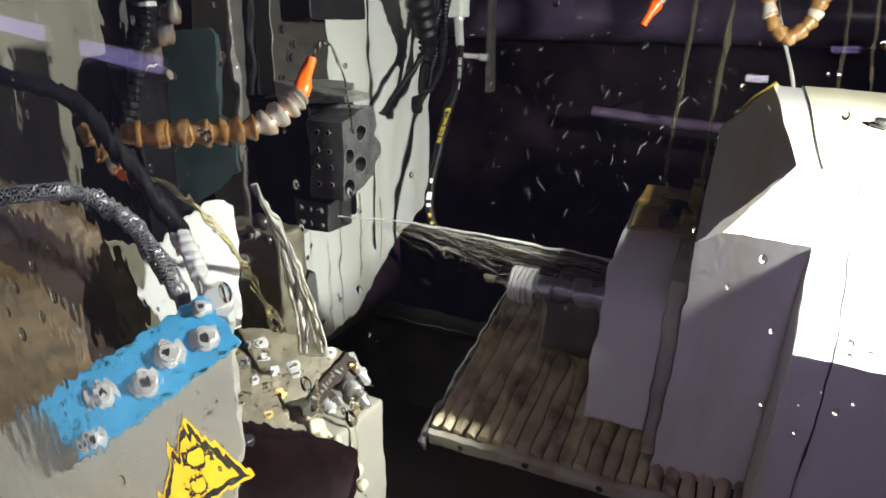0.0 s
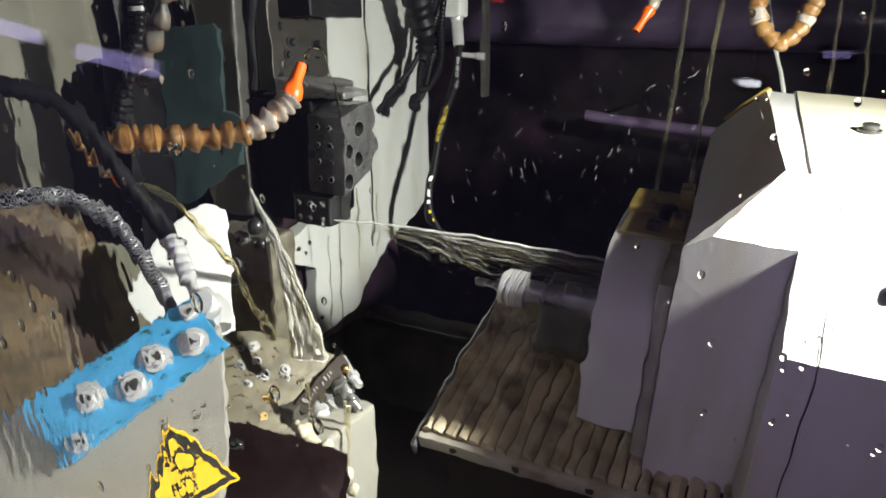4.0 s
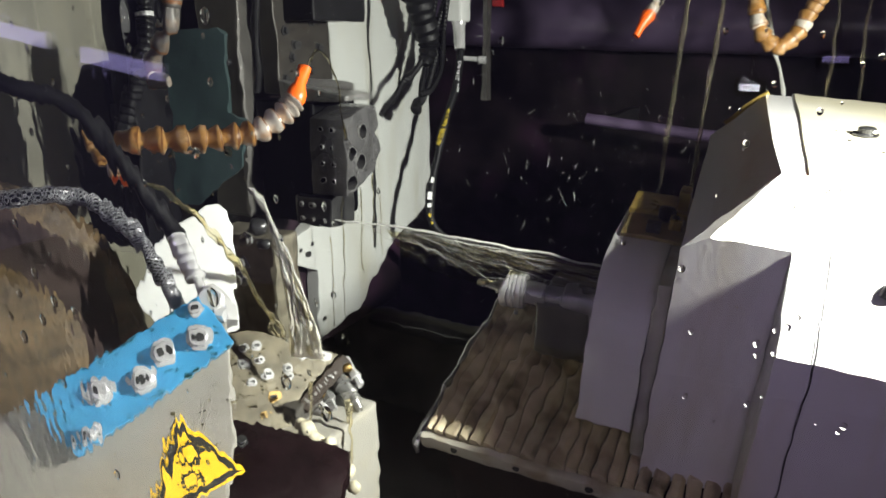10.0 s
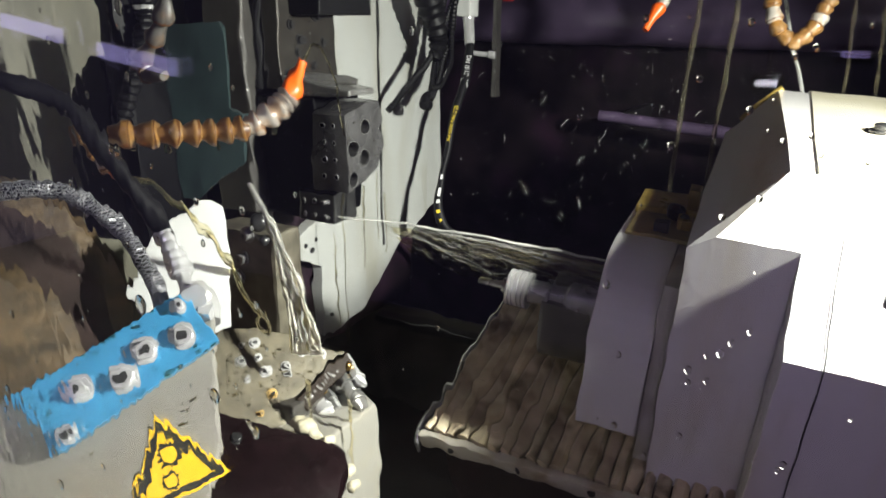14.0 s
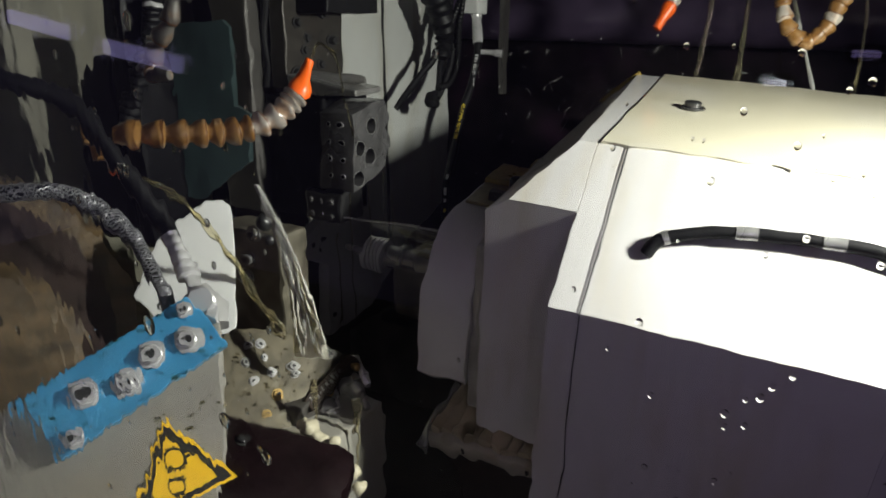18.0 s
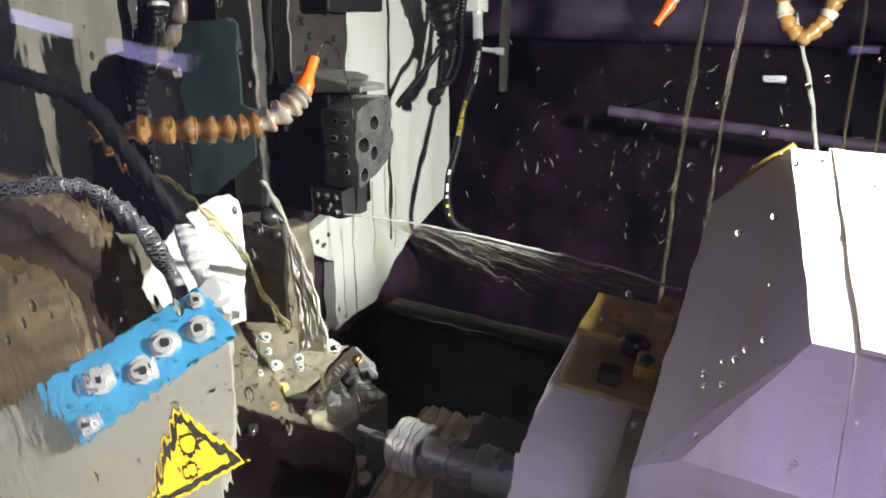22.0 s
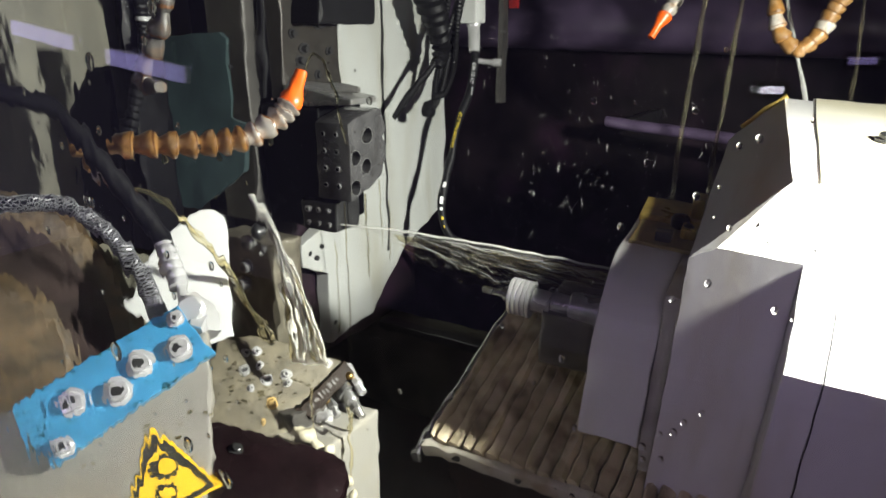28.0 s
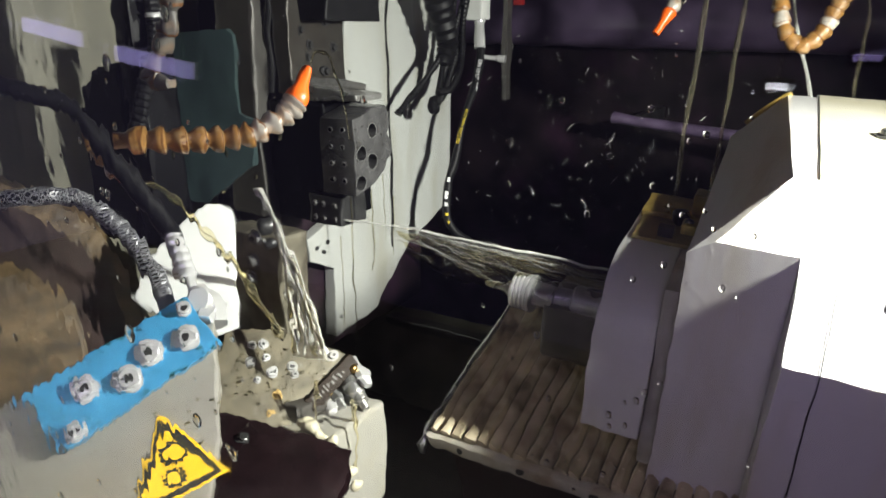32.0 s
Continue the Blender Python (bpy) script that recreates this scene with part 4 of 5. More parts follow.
    part("post_foot", bm, VOIDBLACK, t, "near-black housing at the foot of the post")
    return t


lower = lower_turret()


def chuck():
    c = thing("chuck", (-0.80, 0.40, 0.95), "large brown oily chuck body", "chuck")
    a, d = Vector((-0.86, 0.36, 1.13)), Vector((0.80, -0.35, 0.35)).normalized()
    bm = bmesh.new()
    tube(bm, [a - d * 0.2, a + d * 0.10, a + d * 0.115], [0.20, 0.20, 0.19], 64)
    body = part("body", bm, BROWN, c, "brown oil-stained body")
    bm = bmesh.new()
    tube(bm, [a + d * 0.110, a + d * 0.122], 0.165, 48)
    part("face_ring", bm, MAROON, c)
    bm = bmesh.new()
    tube(bm, [a + d * 0.11 - Vector((0, 0, 0.03)), a + d * 0.15 - Vector((0, 0, 0.03)), a + d * 0.16 - Vector((0, 0, 0.03))], [0.125, 0.125, 0.11], 48)
    part("jaw_hub", bm, BROWN, c)
    return c


chuck()


def left_hoses():
    out = []
    # segmented coolant hose with its nozzle
    def segmented(name, pts, r, nozzle, label, at, tip_len=0.05, n=9, stained=True, tip=None):
        h = thing(name, at, label, "coolant hose", "coolant hoses")
        c = curve(pts, n * 8 + 1)
        for k in range(n):
            seg = c[k * 8:k * 8 + 9]
            rr = [r * 0.70, r * 0.74, r * 0.86, r * 1.00, r * 1.12, r * 1.20, r * 1.22, r * 1.12, r * 0.70]
            bm = bmesh.new()
            tube(bm, seg, rr, 18)
            s = part("segment", bm, DULLSEG if tip else AMBER if stained and k < n * 0.55 else SEGMENT, h)
            bm = bmesh.new()
            tube(bm, [seg[5].lerp(seg[6], 0.6), seg[7]], [r * 1.215, r * 1.17], 18)
            part("lip", bm, SEAM, s)
        d = (c[-1] - c[-5]).normalized() if nozzle is None else Vector(nozzle).normalized()
        bm = bmesh.new()
        p = c[-1]
        tube(bm, [p - d * 0.004, p + d * 0.002, p + d * 0.010, p + d * 0.020, p + d * tip_len], [r * .8, r * 1.0, r * 0.95, r * 0.6, r * 0.48], 18)
        part("nozzle", bm, tip or ORANGE, h, "" if tip else "orange plastic nozzle")
        return h
    out.append(segmented("coolant_hose", [(-0.625, 0.455, 1.392), (-0.585, 0.494, 1.390), (-0.559, 0.531, 1.389), (-0.539, 0.562, 1.393), (-0.525, 0.594, 1.410), (-0.520, 0.610, 1.424)], 0.0125, (0, 0.022, 0.036), "amber-stained segmented coolant hose with orange nozzle", (-0.62, 0.46, 1.38), 0.042, 12))
    out.append(segmented("coolant_hose", [(-0.593, 0.52, 1.56), (-0.601, 0.52, 1.517), (-0.617, 0.52, 1.492), (-0.640, 0.52, 1.468), (-0.650, 0.52, 1.452), (-0.638, 0.52, 1.447)], 0.0092, (0.03, 0.002, -0.001), "short segmented coolant hose by the post, coloured a dimmed grey", (-0.6, 0.52, 1.45), 0.02, 6, True, DULLSEG))
    out.append(segmented("coolant_hose", [(-0.66, 0.44, 1.40), (-0.64, 0.445, 1.375), (-0.622, 0.45, 1.356)], 0.008, (0.014, 0.004, -0.010), "small coolant hose with a short nozzle", (-0.65, 0.44, 1.35), 0.014, 3))
    # black hose with a chrome end
    h = thing("black_hose", (-0.55, 0.40, 1.28), "thick black hose with a chrome crimped end", "hose")
    bm = bmesh.new()
    tube(bm, curve([(-0.72, 0.33, 1.47), (-0.634, 0.363, 1.452), (-0.596, 0.395, 1.429), (-0.556, 0.408, 1.375), (-0.520, 0.420, 1.323), (-0.505, 0.416, 1.308)], 40), 0.0088, 16)
    part("tube", bm, BLACK, h)
    bm = bmesh.new()
    fa, fb = Vector((-0.509, 0.417, 1.313)), Vector((-0.476, 0.404, 1.283))
    tube(bm, [fa.lerp(fb, q / 15) for q in range(16)] + [(-0.474, 0.4035, 1.282), (-0.458, 0.394, 1.272)], [.0088] + [.0092 if q % 3 else .0080 for q in range(14)] + [.0088, .005, .0045], 16)
    part("ferrule", bm, BRIGHT, h, "chrome ferrule")
    bm = bmesh.new()
    tube(bm, [(-0.458, 0.396, 1.273), (-0.445, 0.397, 1.266), (-0.436, 0.398, 1.259), (-0.427, 0.392, 1.251)], [.013, .0135, .0125, .009], 6)
    part("elbow", bm, NICKEL, h, "bright elbow fitting", 20)
    bm = bmesh.new()
    e0, ew = Vector((-0.447, 0.393, 1.269)), Vector((0.62, -0.62, 0.48)).normalized()
    tube(bm, [e0, e0 + ew * 0.012, e0 + ew * 0.014], [0.0125, 0.0125, 0.010], 24)
    part("cap", bm, NICKEL, h, "round bright cap")
    bm = bmesh.new()
    tube(bm, [(-0.440, 0.398, 1.262), (-0.432, 0.386, 1.259), (-0.428, 0.380, 1.258)], [.010, .010, .008], 6)
    part("nut", bm, NUT, h, smooth=20)
    out.append(h)
    h = thing("braided_hose", (-0.50, 0.36, 1.28), "steel-braided hose curving over the chuck", "hose")
    c = curve([(-0.66, 0.26, 1.352), (-0.567, 0.306, 1.368), (-0.538, 0.343, 1.365), (-0.515, 0.364, 1.343), (-0.498, 0.374, 1.315), (-0.479, 0.378, 1.280), (-0.470, 0.376, 1.262)], 60)
    bm = bmesh.new()
    tube(bm, c, 0.0066, 12)
    part("core", bm, BLACK, h)
    for turn in (1, -1):
        for k in range(7):
            bm = bmesh.new()
            fine = curve(c, 150)
            pts, upv = [], Vector((0, 0, 1))
            for i, p in enumerate(fine):
                d = (fine[min(i + 1, 149)] - fine[max(i - 1, 0)]).normalized()
                s = d.cross(upv).normalized()
                u = s.cross(d)
                an = turn * i * 0.45 + k * math.pi / 3.5
                pts.append(p + (s * math.cos(an) + u * math.sin(an)) * 0.0070)
            tube(bm, pts, 0.0007, 4)
            part("braid", bm, BRAID, h)
    out.append(h)
    return out


left_things = [lower] + left_hoses()


def hanging_conduit():
    h = thing("conduit", (-0.78, 0.60, 1.36), "black ribbed conduit hanging by the post", "conduit")
    c = curve([(-0.775, 0.63, 1.75), (-0.772, 0.625, 1.56), (-0.768, 0.62, 1.50), (-0.775, 0.60, 1.43), (-0.79, 0.58, 1.36)], 90)
    bm = bmesh.new()
    tube(bm, c, [0.0110 if k % 3 else 0.0090 for k in range(90)], 14)
    part("tube", bm, BLACK, h, smooth=20)
    for k in (20, 34):
        bm = bmesh.new()
        tube(bm, c[k:k + 4], 0.0125, 14)
        part("clip", bm, BRIGHT, h)


hanging_conduit()


def right_hoses():
    h = thing("coolant_hose", (-0.31, 1.47, 1.55), "pale segmented coolant hose with orange nozzle", "coolant hose", "coolant hoses")
    d = (Vector((-0.345, 1.425, 1.472)) - Vector((-0.31, 1.474, 1.552))).normalized()
    p = Vector((-0.31, 1.474, 1.552))
    for k in range(6):
        q = p - d * (0.02 * k)
        bm = bmesh.new()
        tube(bm, [q + d * 0.022, q + d * 0.012, q + d * 0.004, q], [.010, .0145, .013, .009], 16)
        part("segment", bm, SEGMENT, h)
    bm = bmesh.new()
    q = p + d * 0.02
    tube(bm, [q, q + d * 0.005, q + d * 0.014, q + d * 0.030, q + d * 0.056], [.011, .0145, .0130, .0085, .0075], 18)
    part("nozzle", bm, ORANGE, h, "orange plastic nozzle")
    h = thing("coolant_hose", (-0.07, 1.38, 1.46), "amber segmented coolant hose bent in a loop", "coolant hose", "coolant hoses")
    c = curve([(-0.125, 1.38, 1.62), (-0.115, 1.385, 1.55), (-0.100, 1.375, 1.499), (-0.070, 1.383, 1.473), (-0.042, 1.405, 1.497), (-0.030, 1.42, 1.53), (-0.015, 1.43, 1.56)], 13 * 6 + 1)
    for k in range(13):
        seg = c[k * 6:k * 6 + 7]
        bm = bmesh.new()
        tube(bm, seg, [.0105, .0118, .0130, .0142, .0152, .0152, .0105], 16)
        s = part("segment", bm, (AMBER, SEGMENT)[k % 6 == 3], h)
        bm = bmesh.new()
        tube(bm, [seg[4].lerp(seg[5], 0.6), seg[5].lerp(seg[6], 0.3)], [.0154, .0148], 16)
        part("lip", bm, SEAM, s)
    bm = bmesh.new()
    tube(bm, [(-0.015, 1.43, 1.56), (-0.01, 1.433, 1.575), (0.0, 1.44, 1.61)], [.013, .015, .009], 16)
    part("nozzle", bm, ORANGE, h, "orange plastic nozzle")


right_hoses()


# ---- coolant and water ----
def ribbon(bm, pts, r0, r1, rough, seed, n=48, seg=10, flat=1.0):
    """A wavering round stream through points, from radius r0 to r1; flat squeezes it sideways."""
    c = curve(pts, n)
    out, rad = [], []
    for i, p in enumerate(c):
        s = i / (n - 1)
        w = rough * s
        out.append(p + Vector((noise.noise(Vector((s * 9, seed, 0))), noise.noise(Vector((s * 9, seed, 7))), noise.noise(Vector((s * 9, seed, 13))))) * w)
        rad.append((r0 + (r1 - r0) * s) * (1 + 0.45 * noise.noise(Vector((s * 22, seed, 3)))))
    tube(bm, out, rad, seg)


def jet():
    """The strong jet from the tool block: a core line and a fan of strands."""
    j = thing("coolant_jet", (-0.715, 0.887, 1.19), "milky coolant jet spraying across the machining room", "coolant jet", "coolant")
    top = [(-0.715, 0.887, 1.190), (-0.584, 0.930, 1.183), (-0.448, 0.973, 1.166), (-0.355, 1.016, 1.148), (-0.271, 1.055, 1.130), (-0.175, 1.10, 1.100)]
    bm = bmesh.new()
    ribbon(bm, top, 0.0017, 0.0024, 0.008, 1.0)
    part("core", bm, SPRAY, j, "clear core stream")
    random.seed(11)
    for k in range(120):
        a0 = Vector((-0.62, 0.918, 1.185)) + Vector((random.uniform(-.06, .08), 0, random.uniform(-.004, .004)))
        spread = random.uniform(0, 1) ** 1.4
        end = Vector((-0.16, 1.10, 1.098)).lerp(Vector((-0.40, 0.925, 1.095)), spread)
        end += Vector((random.uniform(-.06, .06), random.uniform(-.03, .03), random.uniform(-.012, .012)))
        u0, u1 = random.uniform(0, .5), random.uniform(.45, 1.0)
        if u1 - u0 < 0.15:
            u1 = u0 + 0.2
        sag = Vector((0, 0, -0.006))
        pts = [a0.lerp(end, u0), a0.lerp(end, (u0 + u1) / 2) - sag * 0.6, a0.lerp(end, u1)]
        bm = bmesh.new()
        ribbon(bm, pts, random.uniform(.00012, .00034), random.uniform(.00012, .00034), 0.010, k * 3.7, 24, 6)
        part("strand", bm, SPRAY if k % 3 == 0 else STREAM, j)
    # ragged sheet under the core
    for q, (a, b, c, d) in enumerate((((-0.60, 0.92, 1.178), (-0.33, 1.02, 1.140), (-0.55, 0.905, 1.140), (-0.43, 0.915, 1.108)), ((-0.45, 0.965, 1.162), (-0.20, 1.085, 1.108), (-0.42, 0.96, 1.145), (-0.24, 1.05, 1.088)))):
        a, b, c, d = Vector(a), Vector(b), Vector(c), Vector(d)
        bm = bmesh.new()
        nu, nv = 40, 14
        grid = []
        for i in range(nu + 1):
            row = []
            for k in range(nv + 1):
                p = a.lerp(b, i / nu).lerp(c.lerp(d, i / nu), k / nv)
                h = 0.0035 * noise.fractal(Vector((i * .12, k * .75, q * 5)), 1.0, 2.0, 3)
                row.append(bm.verts.new(p + Vector((0.3, -0.9, 0.3)) * h))
            grid.append(row)
        for i in range(nu):
            for k in range(nv):
                if noise.noise(Vector((i * .16, k * .42, 30 + q))) > -0.12 - 0.25 * math.sin(math.pi * i / nu):
                    bm.faces.new((grid[i][k], grid[i + 1][k], grid[i + 1][k + 1], grid[i][k + 1]))
        bmesh.ops.delete(bm, geom=[v for v in bm.verts if not v.link_faces], context="VERTS")
        bmesh.ops.solidify(bm, geom=bm.faces[:], thickness=0.0008)
        part("sheet", bm, WATER, j)
    return j


def streams():
    made = []

    def one(label, pts, r0, r1, rough, strands=1, spread=0.0, mat=None, name="coolant_stream", n=48):
        t = thing(name, pts[0], label, "coolant", "coolant")
        for k in range(strands):
            o = Vector((random.uniform(-1, 1), random.uniform(-1, 1), random.uniform(-.4, .4))) * spread
            bm = bmesh.new()
            ribbon(bm, [Vector(p) + o * (0.15 + i / (len(pts) - 1)) for i, p in enumerate(pts)], r0 * random.uniform(.7, 1.1), r1 * random.uniform(.7, 1.2), rough, len(made) * 31 + k * 5.3, n)
            part("strand", bm, mat or FALL, t)
        made.append(t)
        return t
    random.seed(5)
    thin = "thin golden coolant stream falling from the roof pipe"
    one(thin, [(-0.237, 1.42, 1.60), (-0.246, 1.42, 1.418), (-0.256, 1.42, 1.239), (-0.259, 1.42, 1.107), (-0.259, 1.42, 0.901), (-0.254, 1.41, 0.58)], 0.0045, 0.0032, 0.0025, 1, 0.0)
    one(thin, [(-0.170, 1.42, 1.60), (-0.179, 1.42, 1.440), (-0.187, 1.42, 1.290), (-0.191, 1.42, 1.116), (-0.193, 1.42, 0.914), (-0.190, 1.41, 0.58)], 0.0045, 0.0032, 0.0025, 1, 0.0)
    one("bright coolant stream falling behind the head", [(-0.119, 1.52, 1.60), (-0.099, 1.52, 1.522), (-0.081, 1.52, 1.46), (-0.058, 1.52, 1.396), (-0.042, 1.52, 1.335), (-0.02, 1.52, 1.22), (0.0, 1.52, 0.95), (0.01, 1.52, 0.551)], 0.0042, 0.0034, 0.006, 2, 0.003, SPRAY)
    one(thin, [(0.011, 1.52, 1.58), (0.017, 1.52, 1.492), (0.019, 1.52, 1.378), (0.02, 1.52, 1.1), (0.02, 1.52, 0.551)], 0.0040, 0.0030, 0.006)
    one(thin, [(0.063, 1.52, 1.58), (0.064, 1.52, 1.492), (0.071, 1.52, 1.391), (0.075, 1.52, 1.1), (0.076, 1.52, 0.551)], 0.0040, 0.0032, 0.006)
    for pts in (((-0.665, 0.880, 1.236), (-0.665, 0.879, 1.18), (-0.664, 0.878, 1.08), (-0.664, 0.878, 0.97)), ((-0.650, 0.915, 1.245), (-0.650, 0.915, 1.19), (-0.650, 0.914, 1.10)), ((-0.655, 0.96, 1.262), (-0.655, 0.96, 1.20), (-0.655, 0.96, 1.14)), ((-0.690, 0.880, 1.165), (-0.690, 0.880, 1.10), (-0.690, 0.879, 1.0)), ((-0.70, 1.05, 1.20), (-0.70, 1.05, 1.14), (-0.70, 1.05, 1.08))):
        one("hair-thin drip running off the tool block", pts, 0.0013, 0.0008, 0.003, 1, 0, WATER, "drip")
    drips = made[-5:]
    # curtain: fine strands that part as they fall, round a thin clear sheet
    cur = thing("coolant_stream", (-0.676, 0.69, 1.289), "broad beige curtain of coolant pouring over the steel column", "coolant", "coolant")
    made.append(cur)
    spine = [(-0.676, 0.690, 1.289), (-0.653, 0.690, 1.254), (-0.635, 0.690, 1.219), (-0.612, 0.687, 1.165), (-0.598, 0.685, 1.122), (-0.585, 0.680, 1.070), (-0.582, 0.679, 1.052)]
    across = Vector((0.95, 0.25, 0.05)).normalized()
    for k in range(34):
        o = random.uniform(-1, 1)
        a, b = random.uniform(0, 0.45) * (k % 3 > 0), random.uniform(0.7, 1.0)
        c = curve(spine, 60)[int(a * 59):int(b * 59) + 1]
        pts = [p + across * o * (0.0035 + 0.0225 * max(0, (1.27 - p.z) / 0.2) ** 1.2) + Vector((0, -0.003 * abs(math.cos(o * 9)), 0)) for p in c[::6]]
        bm = bmesh.new()
        ribbon(bm, pts, random.uniform(.0006, .0014), random.uniform(.0006, .0020), 0.004, 200 + k * 3.1, 40, 7)
        part("strand", bm, (SPRAY, FOAM, FALL)[k % 3], cur)
    bm = bmesh.new()
    grid = []
    c = curve(spine, 41)
    for i in range(41):
        half = 0.003 + 0.022 * max(0, (1.27 - c[i].z) / 0.2) ** 1.2
        grid.append([bm.verts.new(c[i] + across * half * (k / 9 - 1) + Vector((0.6, -0.7, 0.3)) * 0.0022 * noise.noise(Vector((i * 0.06, k * 0.8, 4)))) for k in range(19)])
    for i in range(40):
        for k in range(18):
            bm.faces.new((grid[i][k], grid[i + 1][k], grid[i + 1][k + 1], grid[i][k + 1]))
    bmesh.ops.solidify(bm, geom=bm.faces[:], thickness=0.0012)
    part("sheet", bm, FOAM, cur)
    one("coolant stream arching from the small nozzle", [(-0.603, 0.447, 1.349), (-0.585, 0.465, 1.342), (-0.560, 0.484, 1.310), (-0.549, 0.502, 1.281), (-0.554, 0.530, 1.243), (-0.565, 0.560, 1.199), (-0.583, 0.600, 1.143), (-0.598, 0.630, 1.101)], 0.0026, 0.0032, 0.010, 2, 0.003)
    one("thin coolant arc leaving the orange nozzle", [(-0.521, 0.636, 1.459), (-0.523, 0.655, 1.477), (-0.521, 0.675, 1.468), (-0.528, 0.703, 1.425), (-0.545, 0.738, 1.36)], 0.0018, 0.0014, 0.003, 1, 0, WATER)
    arc = made[-1]
    for pts in (((-0.574, 0.67, 1.02), (-0.572, 0.668, 0.99), (-0.571, 0.667, 0.94)), ((-0.540, 0.71, 0.98), (-0.538, 0.708, 0.95), (-0.538, 0.707, 0.90)), ((-0.525, 0.70, 0.982), (-0.522, 0.692, 0.96), (-0.521, 0.69, 0.88))):
        one("coolant dribbling over the cream box", pts, 0.0035, 0.0020, 0.006)
    return made, drips, arc


jet_thing = jet()
stream_things, slide_drips, nozzle_arc = streams()
slide_things += slide_drips
left_things += [nozzle_arc, *stream_things[-3:]]


def chip_swarms():
    """Flung chips and drops: short bright slivers in swarms that whirl about the spindle axis."""
    swarms = []
    random.seed(21)
    for s in range(6):
        bm = bmesh.new()
        at = Vector((-0.33 + 0.03 * (s % 3), 1.30, 1.23))
        for k in range(44 if s < 4 else 20):
            r = (0.03 + 0.27 * random.random() ** 0.8) if s < 4 else random.uniform(.2, .42)
            an = random.uniform(0, 2 * math.pi)
            p = at + Vector((random.uniform(-.34, .22) if s < 4 else random.uniform(-.45, .1), r * math.cos(an), r * math.sin(an)))
            d = Vector((random.uniform(-.6, .6), -math.sin(an), math.cos(an))).normalized()
            ln = 0.002 + 0.012 * random.random() ** 1.6
            w = random.uniform(.00012, .00042)
            bend = Vector((random.uniform(-1, 1), random.uniform(-1, 1), random.uniform(-1, 1))) * ln * 0.25
            tube(bm, [p - d * ln, p + bend, p + d * ln], [w * .3, w, w * .3], 5)
        swarms.append(solid("chip_spray", bm, BRIGHT if s % 3 == 2 else DROPLET, at, "whirl of bright flying chips and coolant drops", "chips", "flying chips", "stuff"))
    return swarms


swarms = chip_swarms()


def water_on_window():
    """The running water film and the drops on the inside of the pane."""
    x0, x1, z0, z1, nx, nz = -0.375, 0.06, 1.215, 1.565, 800, 560
    verts = []
    for i in range(nx + 1):
        for k in range(nz + 1):
            x, z = x0 + (x1 - x0) * i / nx, z0 + (z1 - z0) * k / nz
            left = min(1, max(0, (-0.12 - x) / 0.10))
            low = min(1, max(0, (1.46 - z) / 0.10))
            corner = min(1, max(0, (-0.235 - x) / 0.05)) * min(1, max(0, (1.40 - z) / 0.06))
            m = 0.16 + 0.30 * left * (0.30 + 0.70 * low) + 0.65 * corner + 0.30 * math.exp(-((x + 0.055) / 0.035) ** 2 - ((z - 1.405) / 0.025) ** 2)
            warp = 0.004 * noise.noise(Vector((x * 30, z * 18, 5)))
            h = 0.000110 * m * noise.noise(Vector(((x + warp) * 150, z * 70, 1)))
            h += 0.000055 * m * noise.noise(Vector(((x + warp) * 330, z * 190, 9)))
            h += 0.000013 * (0.10 + 0.35 * corner) * noise.noise(Vector(((x + warp) * 640, z * 420, 21)))
            h += 0.00011 * (0.45 + 0.65 * m) * noise.noise(Vector((x * 42, z * 14, 3)))
            streak = max(0, noise.noise(Vector((x * 85 + 3 * noise.noise(Vector((x * 9, z * 9, 2))), z * 4, 14))) - 0.25)
            h += 0.00013 * streak * (0.3 + 0.7 * m)
            verts.append((x, 0.14760 + h, z))
    n = len(verts)
    verts += [(x0 + (x1 - x0) * i / nx, 0.14640, z0 + (z1 - z0) * k / nz) for i, k in ((0, 0), (nx, 0), (nx, nz), (0, nz))]
    q = nz + 1
    faces = [(i * q + k, (i + 1) * q + k, (i + 1) * q + k + 1, i * q + k + 1) for i in range(nx) for k in range(nz)]
    faces.append((n, n + 3, n + 2, n + 1))
    faces.append((n, n + 1, *[i * q for i in range(nx, -1, -1)]))
    faces.append((n + 2, n + 3, *[i * q + nz for i in range(nx + 1)]))
    faces.append((n + 1, n + 2, *[nx * q + k for k in range(nz, -1, -1)]))
    faces.append((n + 3, n, *[k for k in range(nz + 1)]))
    me = bpy.data.meshes.new("water_film")
    me.from_pydata(verts, [], [f[::-1] for f in faces])
    me.shade_smooth()
    me.set_sharp_from_angle(angle=radians(40))
    me.materials.append(RIPPLE)
    film = tagged(new("water_film", me), "rippled film of water running down the window", "water film", kind="stuff")
    film.visible_shadow = False
    random.seed(8)

    def dropset(n, spot, sizes, mat, label):
        bm = bmesh.new()
        for k in range(n):
            x, z = spot(k)
            r = random.choice(sizes) * random.uniform(.8, 1.15)
            got = bmesh.ops.create_icosphere(bm, subdivisions=2, radius=1)["verts"]
            for v in got:
                c = v.co.copy()
                v.co = Vector((x + c.x * r * 0.9, 0.14785 + max(c.y, -0.2) * r * 0.20, z + c.z * r * (1.05 + 0.25 * (c.z < 0))))
        d = solid("window_drops", bm, mat, (-0.13, 0.147, 1.26), label, "water drops", kind="stuff")
        d.visible_shadow = False
        return d
